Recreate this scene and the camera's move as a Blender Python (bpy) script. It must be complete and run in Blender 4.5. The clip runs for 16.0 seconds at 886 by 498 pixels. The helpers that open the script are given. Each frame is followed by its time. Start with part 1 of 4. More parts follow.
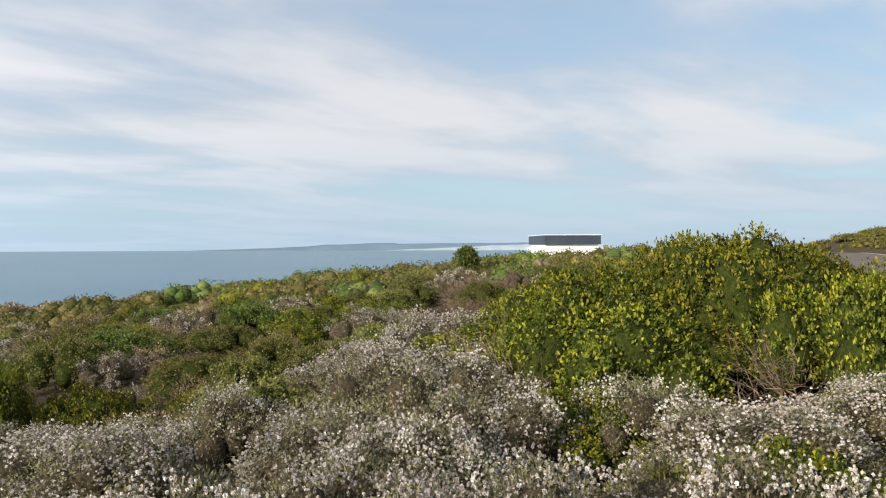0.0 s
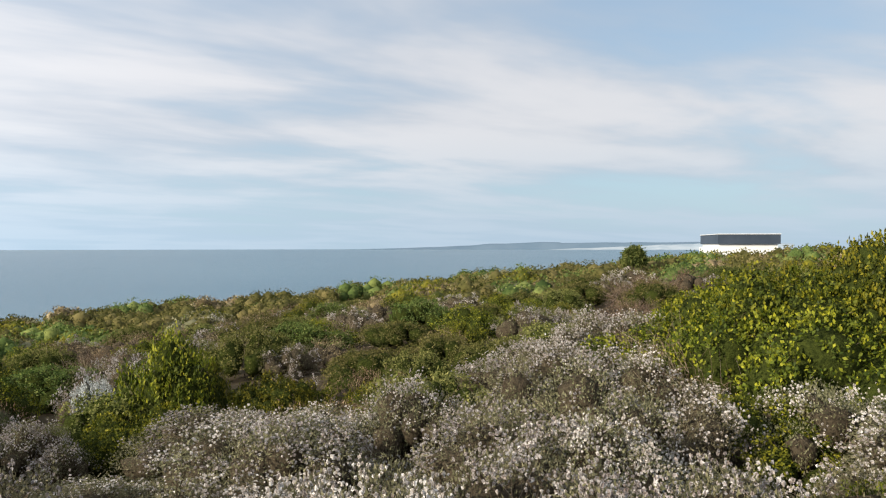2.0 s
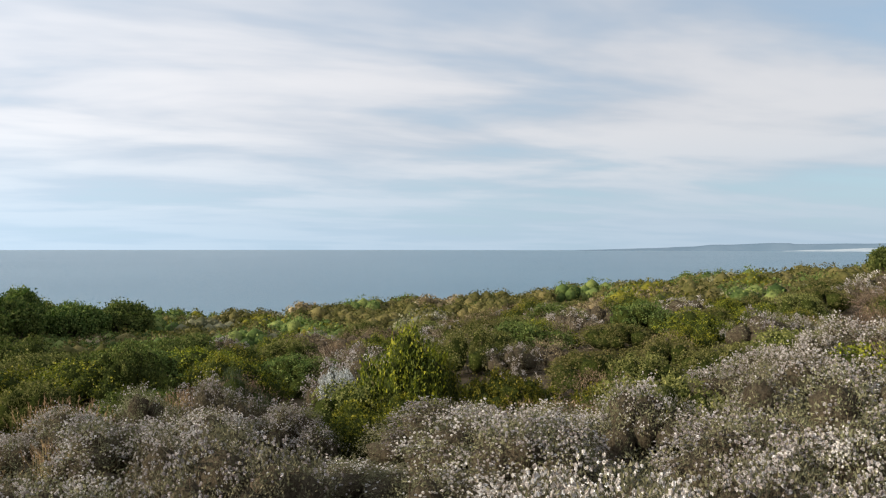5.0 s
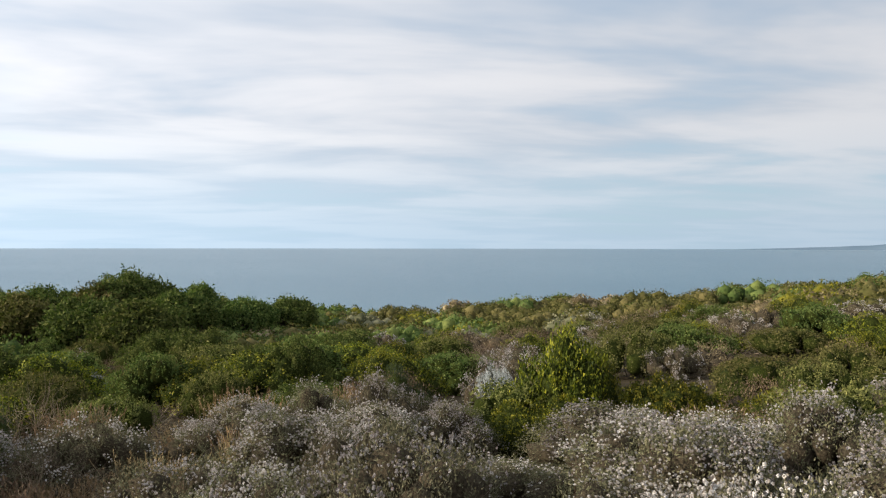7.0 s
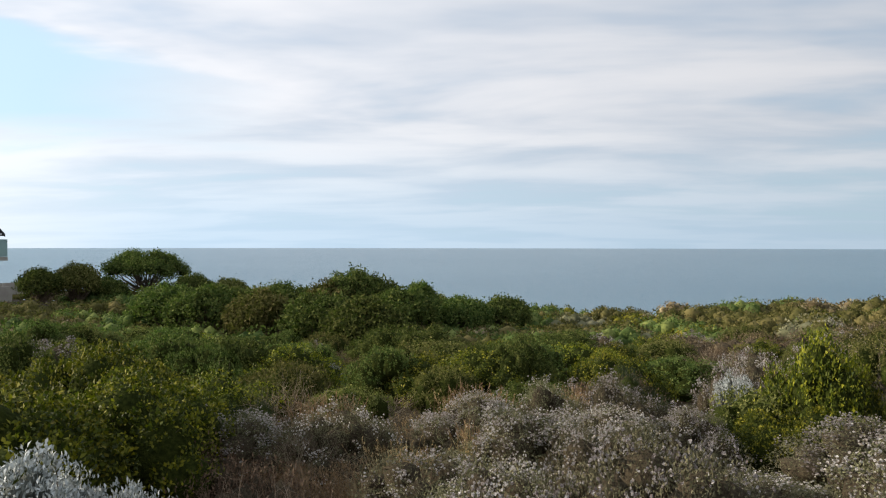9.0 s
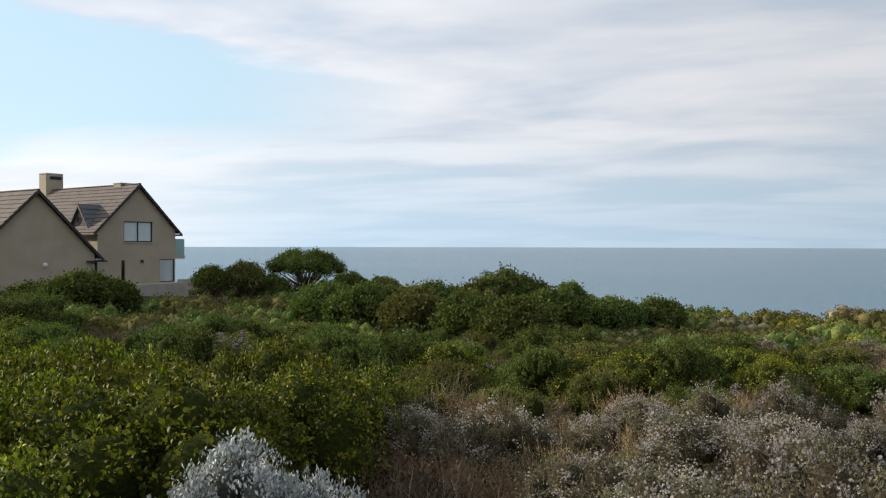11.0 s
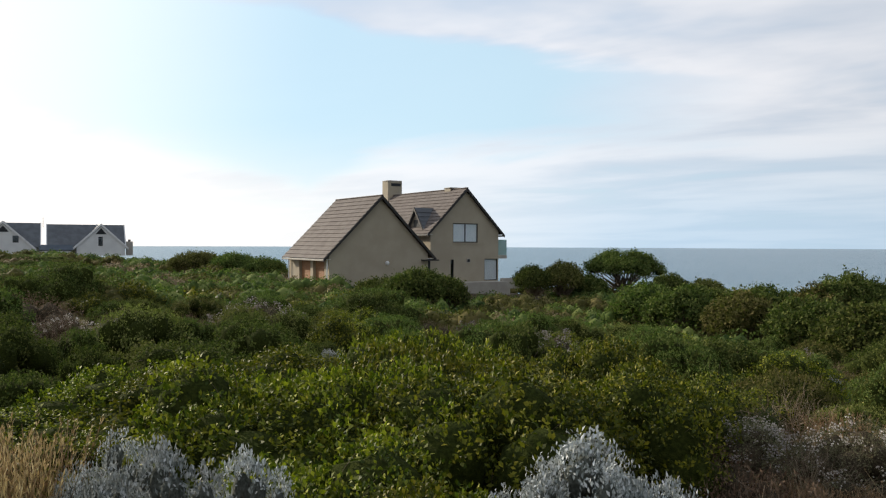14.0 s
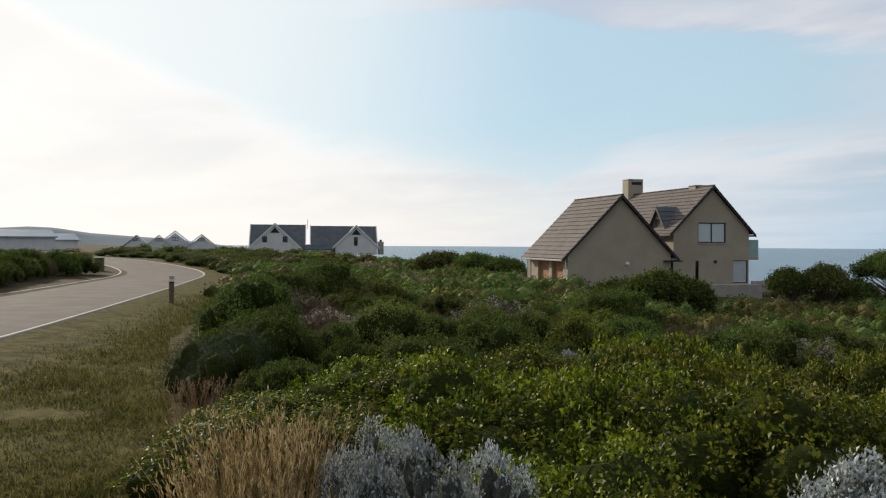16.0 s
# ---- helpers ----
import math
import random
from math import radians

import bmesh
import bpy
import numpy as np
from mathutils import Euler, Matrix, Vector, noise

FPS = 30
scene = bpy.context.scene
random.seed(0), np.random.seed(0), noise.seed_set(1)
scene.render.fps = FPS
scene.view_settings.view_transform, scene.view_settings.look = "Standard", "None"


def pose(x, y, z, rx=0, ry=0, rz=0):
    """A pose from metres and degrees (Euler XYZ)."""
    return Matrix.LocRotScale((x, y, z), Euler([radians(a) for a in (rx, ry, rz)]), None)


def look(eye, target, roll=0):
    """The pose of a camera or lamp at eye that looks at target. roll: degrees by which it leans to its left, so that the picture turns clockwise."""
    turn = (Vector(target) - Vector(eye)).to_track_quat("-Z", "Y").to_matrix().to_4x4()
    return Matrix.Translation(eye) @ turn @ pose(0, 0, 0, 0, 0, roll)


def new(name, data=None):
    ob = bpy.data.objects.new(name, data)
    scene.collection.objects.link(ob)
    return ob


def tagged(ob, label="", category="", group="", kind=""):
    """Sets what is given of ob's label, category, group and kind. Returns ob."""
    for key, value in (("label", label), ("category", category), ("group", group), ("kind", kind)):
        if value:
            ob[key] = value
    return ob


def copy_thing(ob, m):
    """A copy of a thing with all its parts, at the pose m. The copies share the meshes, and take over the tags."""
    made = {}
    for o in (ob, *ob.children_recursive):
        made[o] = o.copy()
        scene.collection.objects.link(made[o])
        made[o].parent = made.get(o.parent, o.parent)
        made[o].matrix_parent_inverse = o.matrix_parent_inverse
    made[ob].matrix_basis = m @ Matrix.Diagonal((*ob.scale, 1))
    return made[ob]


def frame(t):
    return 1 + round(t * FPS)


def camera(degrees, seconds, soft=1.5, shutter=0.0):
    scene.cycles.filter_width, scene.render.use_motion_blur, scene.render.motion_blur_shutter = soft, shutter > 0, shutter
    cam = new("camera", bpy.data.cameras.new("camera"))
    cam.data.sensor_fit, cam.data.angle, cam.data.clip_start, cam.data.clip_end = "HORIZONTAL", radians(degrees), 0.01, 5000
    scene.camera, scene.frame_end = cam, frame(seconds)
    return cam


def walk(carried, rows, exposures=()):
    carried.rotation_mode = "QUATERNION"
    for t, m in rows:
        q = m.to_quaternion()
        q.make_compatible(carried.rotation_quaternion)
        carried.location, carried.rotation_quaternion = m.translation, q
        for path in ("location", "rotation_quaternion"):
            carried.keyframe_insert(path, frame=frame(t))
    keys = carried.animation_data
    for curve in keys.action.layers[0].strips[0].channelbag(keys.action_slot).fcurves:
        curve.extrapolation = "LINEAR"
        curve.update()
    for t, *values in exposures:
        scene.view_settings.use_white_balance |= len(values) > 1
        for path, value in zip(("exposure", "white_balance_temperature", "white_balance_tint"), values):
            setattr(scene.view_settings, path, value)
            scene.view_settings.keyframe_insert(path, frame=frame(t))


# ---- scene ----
cam = camera(58.0, 16.0, soft=1.2)
EYE = 1.8
ROWS = [
    (0.0, -0.000, 0.000, -0.000, -0.000, -0.206, 0.213),
    (0.5, -0.017, -0.026, 0.008, 2.909, -0.257, 0.117),
    (1.0, -0.030, -0.043, 0.009, 5.781, -0.265, 0.079),
    (1.5, -0.049, -0.057, 0.005, 8.738, -0.251, 0.046),
    (2.0, -0.061, -0.049, 0.002, 11.695, -0.243, 0.055),
    (2.5, -0.070, -0.061, -0.001, 14.249, -0.232, 0.047),
    (3.0, -0.087, -0.074, -0.007, 16.580, -0.207, 0.051),
    (3.5, -0.111, -0.055, -0.008, 19.097, -0.247, 0.005),
    (4.0, -0.137, -0.082, -0.015, 21.606, -0.211, -0.022),
    (6.5, -0.200, -0.250, 0.017, 35.286, -0.265, -0.074),
    (7.0, -0.213, -0.248, 0.017, 37.849, -0.286, -0.083),
    (7.5, -0.236, -0.275, 0.031, 40.652, -0.314, -0.161),
    (8.0, -0.282, -0.303, 0.025, 44.784, -0.333, -0.186),
    (8.5, -0.356, -0.334, 0.020, 49.048, -0.331, -0.130),
    (9.0, -0.430, -0.383, 0.004, 52.770, -0.312, -0.078),
    (11.5, -0.430, -0.553, 0.030, 66.099, -0.395, -0.119),
    (12.0, -0.445, -0.579, 0.029, 69.405, -0.379, -0.123),
    (12.5, -0.465, -0.605, 0.023, 73.126, -0.376, -0.154),
    (13.0, -0.483, -0.624, 0.019, 77.130, -0.386, -0.147),
    (13.5, -0.507, -0.642, 0.016, 81.271, -0.399, -0.182),
    (14.0, -0.519, -0.660, 0.016, 85.660, -0.396, -0.230),
    (14.5, -0.530, -0.683, 0.013, 90.381, -0.406, -0.240),
    (15.0, -0.536, -0.693, 0.010, 94.851, -0.430, -0.232),
    (15.5, -0.532, -0.694, 0.009, 98.855, -0.446, -0.269),
    (16.0, -0.538, -0.690, 0.010, 102.615, -0.457, -0.299),
]
walk(cam, [(t, pose(x, y, EYE + z, 90 + pitch, roll, yaw)) for t, x, y, z, yaw, pitch, roll in ROWS],
     exposures=[(0, 0.42), (4, 0.32), (7, 0.30), (9, 0.22), (12.5, 0.10), (14, 0.08), (16, -0.2)])

# ---- sky and sun ----
SUN_AZ, SUN_EL = 137.0, 18.0     # degrees to the left of the first view, and above the horizon
sun_way = Vector((-math.sin(radians(SUN_AZ)) * math.cos(radians(SUN_EL)), math.cos(radians(SUN_AZ)) * math.cos(radians(SUN_EL)), math.sin(radians(SUN_EL))))
sun = new("sun", bpy.data.lights.new("sun", "SUN"))
sun.data.energy, sun.data.angle, sun.data.color = 5.0, radians(1.5), (1.0, 0.89, 0.72)
sun.matrix_world = look(sun_way * 50, (0, 0, 0))


def link(nt, a, b):
    nt.links.new(a, b)


def math_node(nt, op, a, b=None, clamp=False):
    n = nt.nodes.new("ShaderNodeMath")
    n.operation, n.use_clamp = op, clamp
    for i, v in enumerate((a, b)):
        if v is None:
            continue
        if isinstance(v, (int, float)):
            n.inputs[i].default_value = v
        else:
            link(nt, v, n.inputs[i])
    return n.outputs[0]


def mix_rgb(nt, fac, a, b):
    n = nt.nodes.new("ShaderNodeMix")
    n.data_type = "RGBA"
    for i, v in ((0, fac), (6, a), (7, b)):
        if isinstance(v, (int, float)):
            n.inputs[i].default_value = v
        elif isinstance(v, tuple):
            n.inputs[i].default_value = (*v, 1)
        else:
            link(nt, v, n.inputs[i])
    return n.outputs[2]


def noise_node(nt, vec, scale, detail=4.0, rough=0.55, distort=0.0):
    n = nt.nodes.new("ShaderNodeTexNoise")
    n.inputs["Scale"].default_value, n.inputs["Detail"].default_value = scale, detail
    n.inputs["Roughness"].default_value, n.inputs["Distortion"].default_value = rough, distort
    if vec is not None:
        link(nt, vec, n.inputs["Vector"])
    return n.outputs["Fac"]


def smooth(nt, v, lo, hi):
    n = nt.nodes.new("ShaderNodeMapRange")
    n.interpolation_type = "SMOOTHSTEP"
    link(nt, v, n.inputs[0])
    n.inputs[1].default_value, n.inputs[2].default_value = lo, hi
    return n.outputs[0]


def make_sky():
    w = bpy.data.worlds.new("sky")
    scene.world = w
    w.use_nodes = True
    nt = w.node_tree
    nt.nodes.clear()
    out = nt.nodes.new("ShaderNodeOutputWorld")
    sky = nt.nodes.new("ShaderNodeTexSky")
    sky.sky_type, sky.sun_disc = "NISHITA", False
    sky.sun_elevation, sky.sun_rotation = radians(SUN_EL), radians(-SUN_AZ)
    sky.air_density, sky.dust_density, sky.ozone_density = 1.0, 0.4, 1.5
    tc = nt.nodes.new("ShaderNodeTexCoord")
    sep = nt.nodes.new("ShaderNodeSeparateXYZ")
    link(nt, tc.outputs["Generated"], sep.inputs[0])
    x, y, z = sep.outputs
    up = math_node(nt, "MAXIMUM", z, 0.0)
    zz = math_node(nt, "ADD", up, 0.09)
    comb = nt.nodes.new("ShaderNodeCombineXYZ")
    along = math_node(nt, "ADD", math_node(nt, "MULTIPLY", x, 0.70), math_node(nt, "MULTIPLY", y, 0.71))
    across = math_node(nt, "SUBTRACT", math_node(nt, "MULTIPLY", y, 0.70), math_node(nt, "MULTIPLY", x, 0.71))
    link(nt, math_node(nt, "MULTIPLY", math_node(nt, "DIVIDE", along, zz), 0.6), comb.inputs[0])
    link(nt, math_node(nt, "DIVIDE", across, zz), comb.inputs[1])
    deck = comb.outputs[0]
    big = noise_node(nt, deck, 0.30, 5.0, 0.5, 0.15)
    fine = noise_node(nt, deck, 0.85, 5.0, 0.52, 0.25)

    def toward(az, el):
        n = nt.nodes.new("ShaderNodeVectorMath")
        n.operation = "DOT_PRODUCT"
        n.inputs[1].default_value = (-math.sin(radians(az)) * math.cos(radians(el)), math.cos(radians(az)) * math.cos(radians(el)), math.sin(radians(el)))
        link(nt, tc.outputs["Generated"], n.inputs[0])
        return n.outputs["Value"]
    # bearing and height over the horizon, in degrees, with ragged edges for the clouds
    az = math_node(nt, "MULTIPLY", math_node(nt, "ARCTAN2", math_node(nt, "MULTIPLY", x, -1.0), y), 57.2958)
    el = math_node(nt, "MULTIPLY", math_node(nt, "ARCSINE", z), 57.2958)
    ragged = math_node(nt, "ADD", math_node(nt, "MULTIPLY", math_node(nt, "SUBTRACT", big, 0.5), 9.0), math_node(nt, "MULTIPLY", math_node(nt, "SUBTRACT", fine, 0.5), 7.0))
    el_r = math_node(nt, "ADD", el, ragged)
    upper = math_node(nt, "SUBTRACT", 15.6, math_node(nt, "MULTIPLY", math_node(nt, "SUBTRACT", 99.0, az), 0.13))
    bank_edge = math_node(nt, "SUBTRACT", 15.0, math_node(nt, "MULTIPLY", math_node(nt, "SUBTRACT", 131.0, az), 0.34))
    band = math_node(nt, "MULTIPLY", smooth(nt, math_node(nt, "SUBTRACT", 101.0, az), 0.0, 13.0), 7.0)
    lower = math_node(nt, "MAXIMUM", bank_edge, band)
    gap = math_node(nt, "MULTIPLY", smooth(nt, math_node(nt, "ADD", az, math_node(nt, "MULTIPLY", ragged, 3.0)), 62.0, 80.0), smooth(nt, math_node(nt, "SUBTRACT", el_r, lower), -0.7, 1.5))
    deck_edge = math_node(nt, "SUBTRACT", upper, el_r)
    gap = math_node(nt, "MULTIPLY", gap, math_node(nt, "MAXIMUM", smooth(nt, deck_edge, -0.3, 0.7), smooth(nt, math_node(nt, "ADD", az, math_node(nt, "MULTIPLY", ragged, 2.0)), 96.0, 118.0)))
    dens = math_node(nt, "ADD", math_node(nt, "MULTIPLY", big, 0.5), math_node(nt, "MULTIPLY", fine, 0.5))
    closed = smooth(nt, az, 32.0, 64.0)                     # the deck closes away from the first view
    dens = math_node(nt, "ADD", dens, math_node(nt, "ADD", math_node(nt, "MULTIPLY", closed, 0.06), 0.045))
    mask = math_node(nt, "MULTIPLY", smooth(nt, dens, 0.40, 0.58), math_node(nt, "SUBTRACT", 1.0, math_node(nt, "MULTIPLY", gap, 0.95)))
    lit = smooth(nt, toward(SUN_AZ, SUN_EL), 0.74, 1.0)
    side = smooth(nt, toward(SUN_AZ, 0), -0.75, 0.95)
    warm = smooth(nt, toward(SUN_AZ, 0), 0.35, 0.95)
    clear = nt.nodes.new("ShaderNodeMix")
    clear.data_type, clear.blend_type = "RGBA", "MULTIPLY"
    clear.inputs[0].default_value = 1.0
    link(nt, sky.outputs[0], clear.inputs[6])
    clear.inputs[7].default_value = (0.15, 0.165, 0.165, 1)
    base = mix_rgb(nt, 0.6, clear.outputs[2], (0.43, 0.56, 0.73))
    base = mix_rgb(nt, math_node(nt, "MULTIPLY", gap, 0.75), base, (0.52, 0.71, 0.82))
    tone = mix_rgb(nt, smooth(nt, fine, 0.36, 0.62), (0.58, 0.63, 0.71), (0.84, 0.835, 0.86))
    col = mix_rgb(nt, math_node(nt, "MULTIPLY", mask, 0.9), base, tone)
    haze = mix_rgb(nt, warm, (0.47, 0.64, 0.80), (1.0, 0.94, 0.88))
    col = mix_rgb(nt, math_node(nt, "MULTIPLY", smooth(nt, math_node(nt, "SUBTRACT", 0.16, up), 0.0, 0.17), 0.8), col, haze)
    col = mix_rgb(nt, math_node(nt, "MULTIPLY", lit, 0.6), col, (1.12, 1.07, 1.0))
    bg = nt.nodes.new("ShaderNodeBackground")
    link(nt, col, bg.inputs[0])
    link(nt, math_node(nt, "ADD", math_node(nt, "MULTIPLY", side, 0.43), 0.72), bg.inputs[1])
    link(nt, bg.outputs[0], out.inputs[0])


make_sky()

# ---- materials ----


def material(name, rough=0.8, metal=0.0, spec=0.3):
    m = bpy.data.materials.new(name)
    m.use_nodes = True
    nt = m.node_tree
    b = nt.nodes["Principled BSDF"]
    b.inputs["Roughness"].default_value, b.inputs["Metallic"].default_value = rough, metal
    b.inputs["Specular IOR Level"].default_value = spec
    return m, nt, b


def coords(nt, scale=(1, 1, 1)):
    tc = nt.nodes.new("ShaderNodeTexCoord")
    mp = nt.nodes.new("ShaderNodeMapping")
    mp.inputs["Scale"].default_value = scale
    link(nt, tc.outputs["Object"], mp.inputs[0])
    return mp.outputs[0]


def bump(nt, b, height, strength=0.4, dist=0.02):
    n = nt.nodes.new("ShaderNodeBump")
    n.inputs["Strength"].default_value, n.inputs["Distance"].default_value = strength, dist
    link(nt, height, n.inputs["Height"])
    link(nt, n.outputs[0], b.inputs["Normal"])


def leaf_material(name, dark, mid, light, rough=0.5, through_light=0.3, spec=0.3, green=False):
    """Leaves: colour varies from leaf to leaf and from plant to plant; light shines through."""
    m, nt, b = material(name, rough, 0, spec)
    geo = nt.nodes.new("ShaderNodeNewGeometry")
    info = nt.nodes.new("ShaderNodeObjectInfo")
    r = geo.outputs["Random Per Island"]
    col = mix_rgb(nt, smooth(nt, r, 0.0, 0.5), dark, mid)
    col = mix_rgb(nt, smooth(nt, r, 0.55, 1.0), col, light)
    tc = nt.nodes.new("ShaderNodeTexCoord")
    patch = noise_node(nt, tc.outputs["Object"], 3.0, 2.0)
    col = mix_rgb(nt, math_node(nt, "MULTIPLY", smooth(nt, patch, 0.48, 0.72), 0.5), col, light)
    col = mix_rgb(nt, math_node(nt, "MULTIPLY", smooth(nt, patch, 0.5, 0.28), 0.5), col, dark)
    hsv = nt.nodes.new("ShaderNodeHueSaturation")
    link(nt, col, hsv.inputs["Color"])
    rnd = info.outputs["Random"]
    link(nt, math_node(nt, "ADD", math_node(nt, "MULTIPLY", rnd, 0.04), 0.48), hsv.inputs["Hue"])
    link(nt, math_node(nt, "ADD", math_node(nt, "MULTIPLY", rnd, 0.5), 0.75), hsv.inputs["Value"])
    link(nt, hsv.outputs[0], b.inputs["Base Color"])
    tr = nt.nodes.new("ShaderNodeBsdfTranslucent")
    glow = nt.nodes.new("ShaderNodeMix")
    glow.data_type, glow.blend_type = "RGBA", "MULTIPLY"
    glow.inputs[0].default_value = 1.0
    link(nt, hsv.outputs[0], glow.inputs[6])
    glow.inputs[7].default_value = (0.85, 1.25, 0.5, 1) if green else (1, 1, 1, 1)
    link(nt, glow.outputs[2], tr.inputs[0])
    mx = nt.nodes.new("ShaderNodeMixShader")
    mx.inputs[0].default_value = through_light
    out = nt.nodes["Material Output"]
    link(nt, b.outputs[0], mx.inputs[1])
    link(nt, tr.outputs[0], mx.inputs[2])
    link(nt, mx.outputs[0], out.inputs[0])
    return m


def two_tone(name, a, b_col, scale, rough=0.85, relief=0.3, fine=6.0, stretch=(1, 1, 1), spec=0.25, metal=0.0):
    m, nt, b = material(name, rough, metal, spec)
    v = coords(nt, stretch)
    n1 = noise_node(nt, v, scale, 5.0)
    n2 = noise_node(nt, v, scale * fine, 4.0)
    f = math_node(nt, "ADD", math_node(nt, "MULTIPLY", smooth(nt, n1, 0.3, 0.7), 0.65), math_node(nt, "MULTIPLY", n2, 0.35))
    link(nt, mix_rgb(nt, f, a, b_col), b.inputs["Base Color"])
    if relief:
        bump(nt, b, n2, relief, 0.02)
    return m


GREEN = leaf_material("green_leaf", (0.028, 0.040, 0.006), (0.092, 0.104, 0.009), (0.276, 0.244, 0.018), 0.62, 0.17, 0.18, True)
OLIVE = leaf_material("olive_leaf", (0.058, 0.062, 0.018), (0.129, 0.129, 0.040), (0.230, 0.205, 0.076), 0.85, 0.18, 0.05, True)
DARK = leaf_material("dark_leaf", (0.036, 0.052, 0.016), (0.086, 0.112, 0.031), (0.182, 0.192, 0.058), 0.85, 0.18, 0.05, True)
FEATHER = leaf_material("feathery_leaf", (0.018, 0.030, 0.014), (0.038, 0.054, 0.026), (0.075, 0.088, 0.046), 0.75, 0.1, 0.1)
GREY = leaf_material("grey_green_leaf", (0.076, 0.077, 0.040), (0.148, 0.140, 0.077), (0.229, 0.211, 0.129), 0.85, 0.12, 0.1)
SILVER = leaf_material("silver_leaf", (0.16, 0.18, 0.165), (0.34, 0.365, 0.35), (0.60, 0.62, 0.62), 0.85, 0.1, 0.1)
TUFT = leaf_material("white_seed_tuft", (0.24, 0.195, 0.165), (0.44, 0.39, 0.36), (0.80, 0.77, 0.75), 0.95, 0.2, 0.05)
STRAW = leaf_material("dry_straw", (0.209, 0.138, 0.068), (0.374, 0.259, 0.130), (0.550, 0.418, 0.242), 0.85, 0.2, 0.1)
TWIG = leaf_material("dead_twig", (0.098, 0.068, 0.044), (0.208, 0.150, 0.101), (0.429, 0.351, 0.267), 0.95, 0.0, 0.05)
RUSSET = leaf_material("russet_leaf", (0.083, 0.057, 0.033), (0.173, 0.120, 0.072), (0.300, 0.225, 0.143), 0.85, 0.12, 0.1)
# darker than the leaves: the shade deep inside the crowns, put into the colour
SHADED_GREEN = two_tone("shaded_inside_green", (0.014, 0.020, 0.005), (0.055, 0.066, 0.014), 38, 0.95, 1.0, 2.5, spec=0.03)
SHADED_BROWN = two_tone("shaded_inside_brown", (0.026, 0.021, 0.014), (0.115, 0.092, 0.062), 45, 0.95, 1.0, 2.5, spec=0.03)
SHADED_GREY = two_tone("shaded_inside_grey", (0.05, 0.055, 0.045), (0.17, 0.18, 0.16), 40, 0.95, 1.0, 2.5, spec=0.03)
BARK = two_tone("bark", (0.07, 0.05, 0.035), (0.22, 0.17, 0.12), 12, 0.9, 0.5)
SOIL = two_tone("scrub_soil", (0.046, 0.035, 0.023), (0.111, 0.086, 0.055), 1.2, 1.0, 0.6, 9, spec=0.03)
LAWN_GRASS = leaf_material("lawn_blade", (0.05, 0.054, 0.014), (0.125, 0.118, 0.032), (0.26, 0.22, 0.08), 0.8, 0.2, 0.1)

# ---- mesh helpers ----


def mesh_from(name, verts, quads, mat, flat=True):
    """One mesh from arrays of corners and of four-cornered (or three-cornered) faces."""
    me = bpy.data.meshes.new(name)
    verts, quads = np.asarray(verts, np.float32), np.asarray(quads, np.int32)
    k = quads.shape[1]
    me.vertices.add(len(verts))
    me.vertices.foreach_set("co", verts.ravel())
    me.loops.add(quads.size)
    me.loops.foreach_set("vertex_index", quads.ravel())
    me.polygons.add(len(quads))
    me.polygons.foreach_set("loop_start", np.arange(len(quads), dtype=np.int32) * k)
    if not flat:
        me.polygons.foreach_set("use_smooth", np.ones(len(quads), bool))
    me.update(calc_edges=True)
    me.validate()
    me.materials.append(mat)
    return me


def unit(a):
    return a / np.maximum(np.linalg.norm(a, axis=-1, keepdims=True), 1e-9)


def leaves(rng, base, way, length, width, fold=0.25, face=None, tri=False):
    """Rhombic leaves with a fold along the middle (or plain pointed ones): base points, directions, sizes, and the side that they turn to the light."""
    n = len(base)
    way = unit(way)
    side = unit(np.cross(way, rng.normal(size=(n, 3)) if face is None else face + rng.normal(size=(n, 3)) * 0.42))
    nor = np.cross(side, way)
    length, width = np.broadcast_to(length, n)[:, None], np.broadcast_to(width, n)[:, None]
    if tri:
        v = np.stack([base - side * width * 0.6, base + side * width * 0.6, base + way * length], 1).reshape(-1, 3)
        return v, np.arange(3 * n).reshape(n, 3)
    mid = base + way * length * 0.5 - nor * width * fold
    v = np.stack([base, mid + side * width * 0.5 + nor * width * fold * 2, base + way * length, mid - side * width * 0.5 + nor * width * fold * 2], 1).reshape(-1, 3)
    return v, np.arange(4 * n).reshape(n, 4)


def sticks(rng, a, b, r0, r1, sag=0.12, segs=3):
    """Three-sided tapering twigs from points a to points b."""
    n = len(a)
    r0, r1 = np.broadcast_to(r0, n), np.broadcast_to(r1, n)
    way = unit(b - a)
    s = unit(np.cross(way, rng.normal(size=(n, 3))))
    u = np.cross(way, s)
    bend = rng.normal(size=(n, 3)) * sag * np.linalg.norm(b - a, axis=1, keepdims=True)
    rings = []
    for i in range(segs + 1):
        f = i / segs
        c = a + (b - a) * f + bend * math.sin(math.pi * f)
        r = (r0 + (r1 - r0) * f)[:, None]
        for k in range(3):
            ang = 2 * math.pi * k / 3
            rings.append(c + r * (math.cos(ang) * s + math.sin(ang) * u))
    v = np.stack(rings, 1).reshape(-1, 3)
    per = 3 * (segs + 1)
    q = []
    for i in range(segs):
        for k in range(3):
            q.append((3 * i + k, 3 * i + (k + 1) % 3, 3 * i + 3 + (k + 1) % 3, 3 * i + 3 + k))
    q = (np.arange(n)[:, None, None] * per + np.array(q)[None]).reshape(-1, 4)
    return v, q


def join(*sets):
    vs, qs, o = [], [], 0
    for v, q in sets:
        vs.append(v)
        qs.append(q + o)
        o += len(v)
    return np.concatenate(vs), np.concatenate(qs)


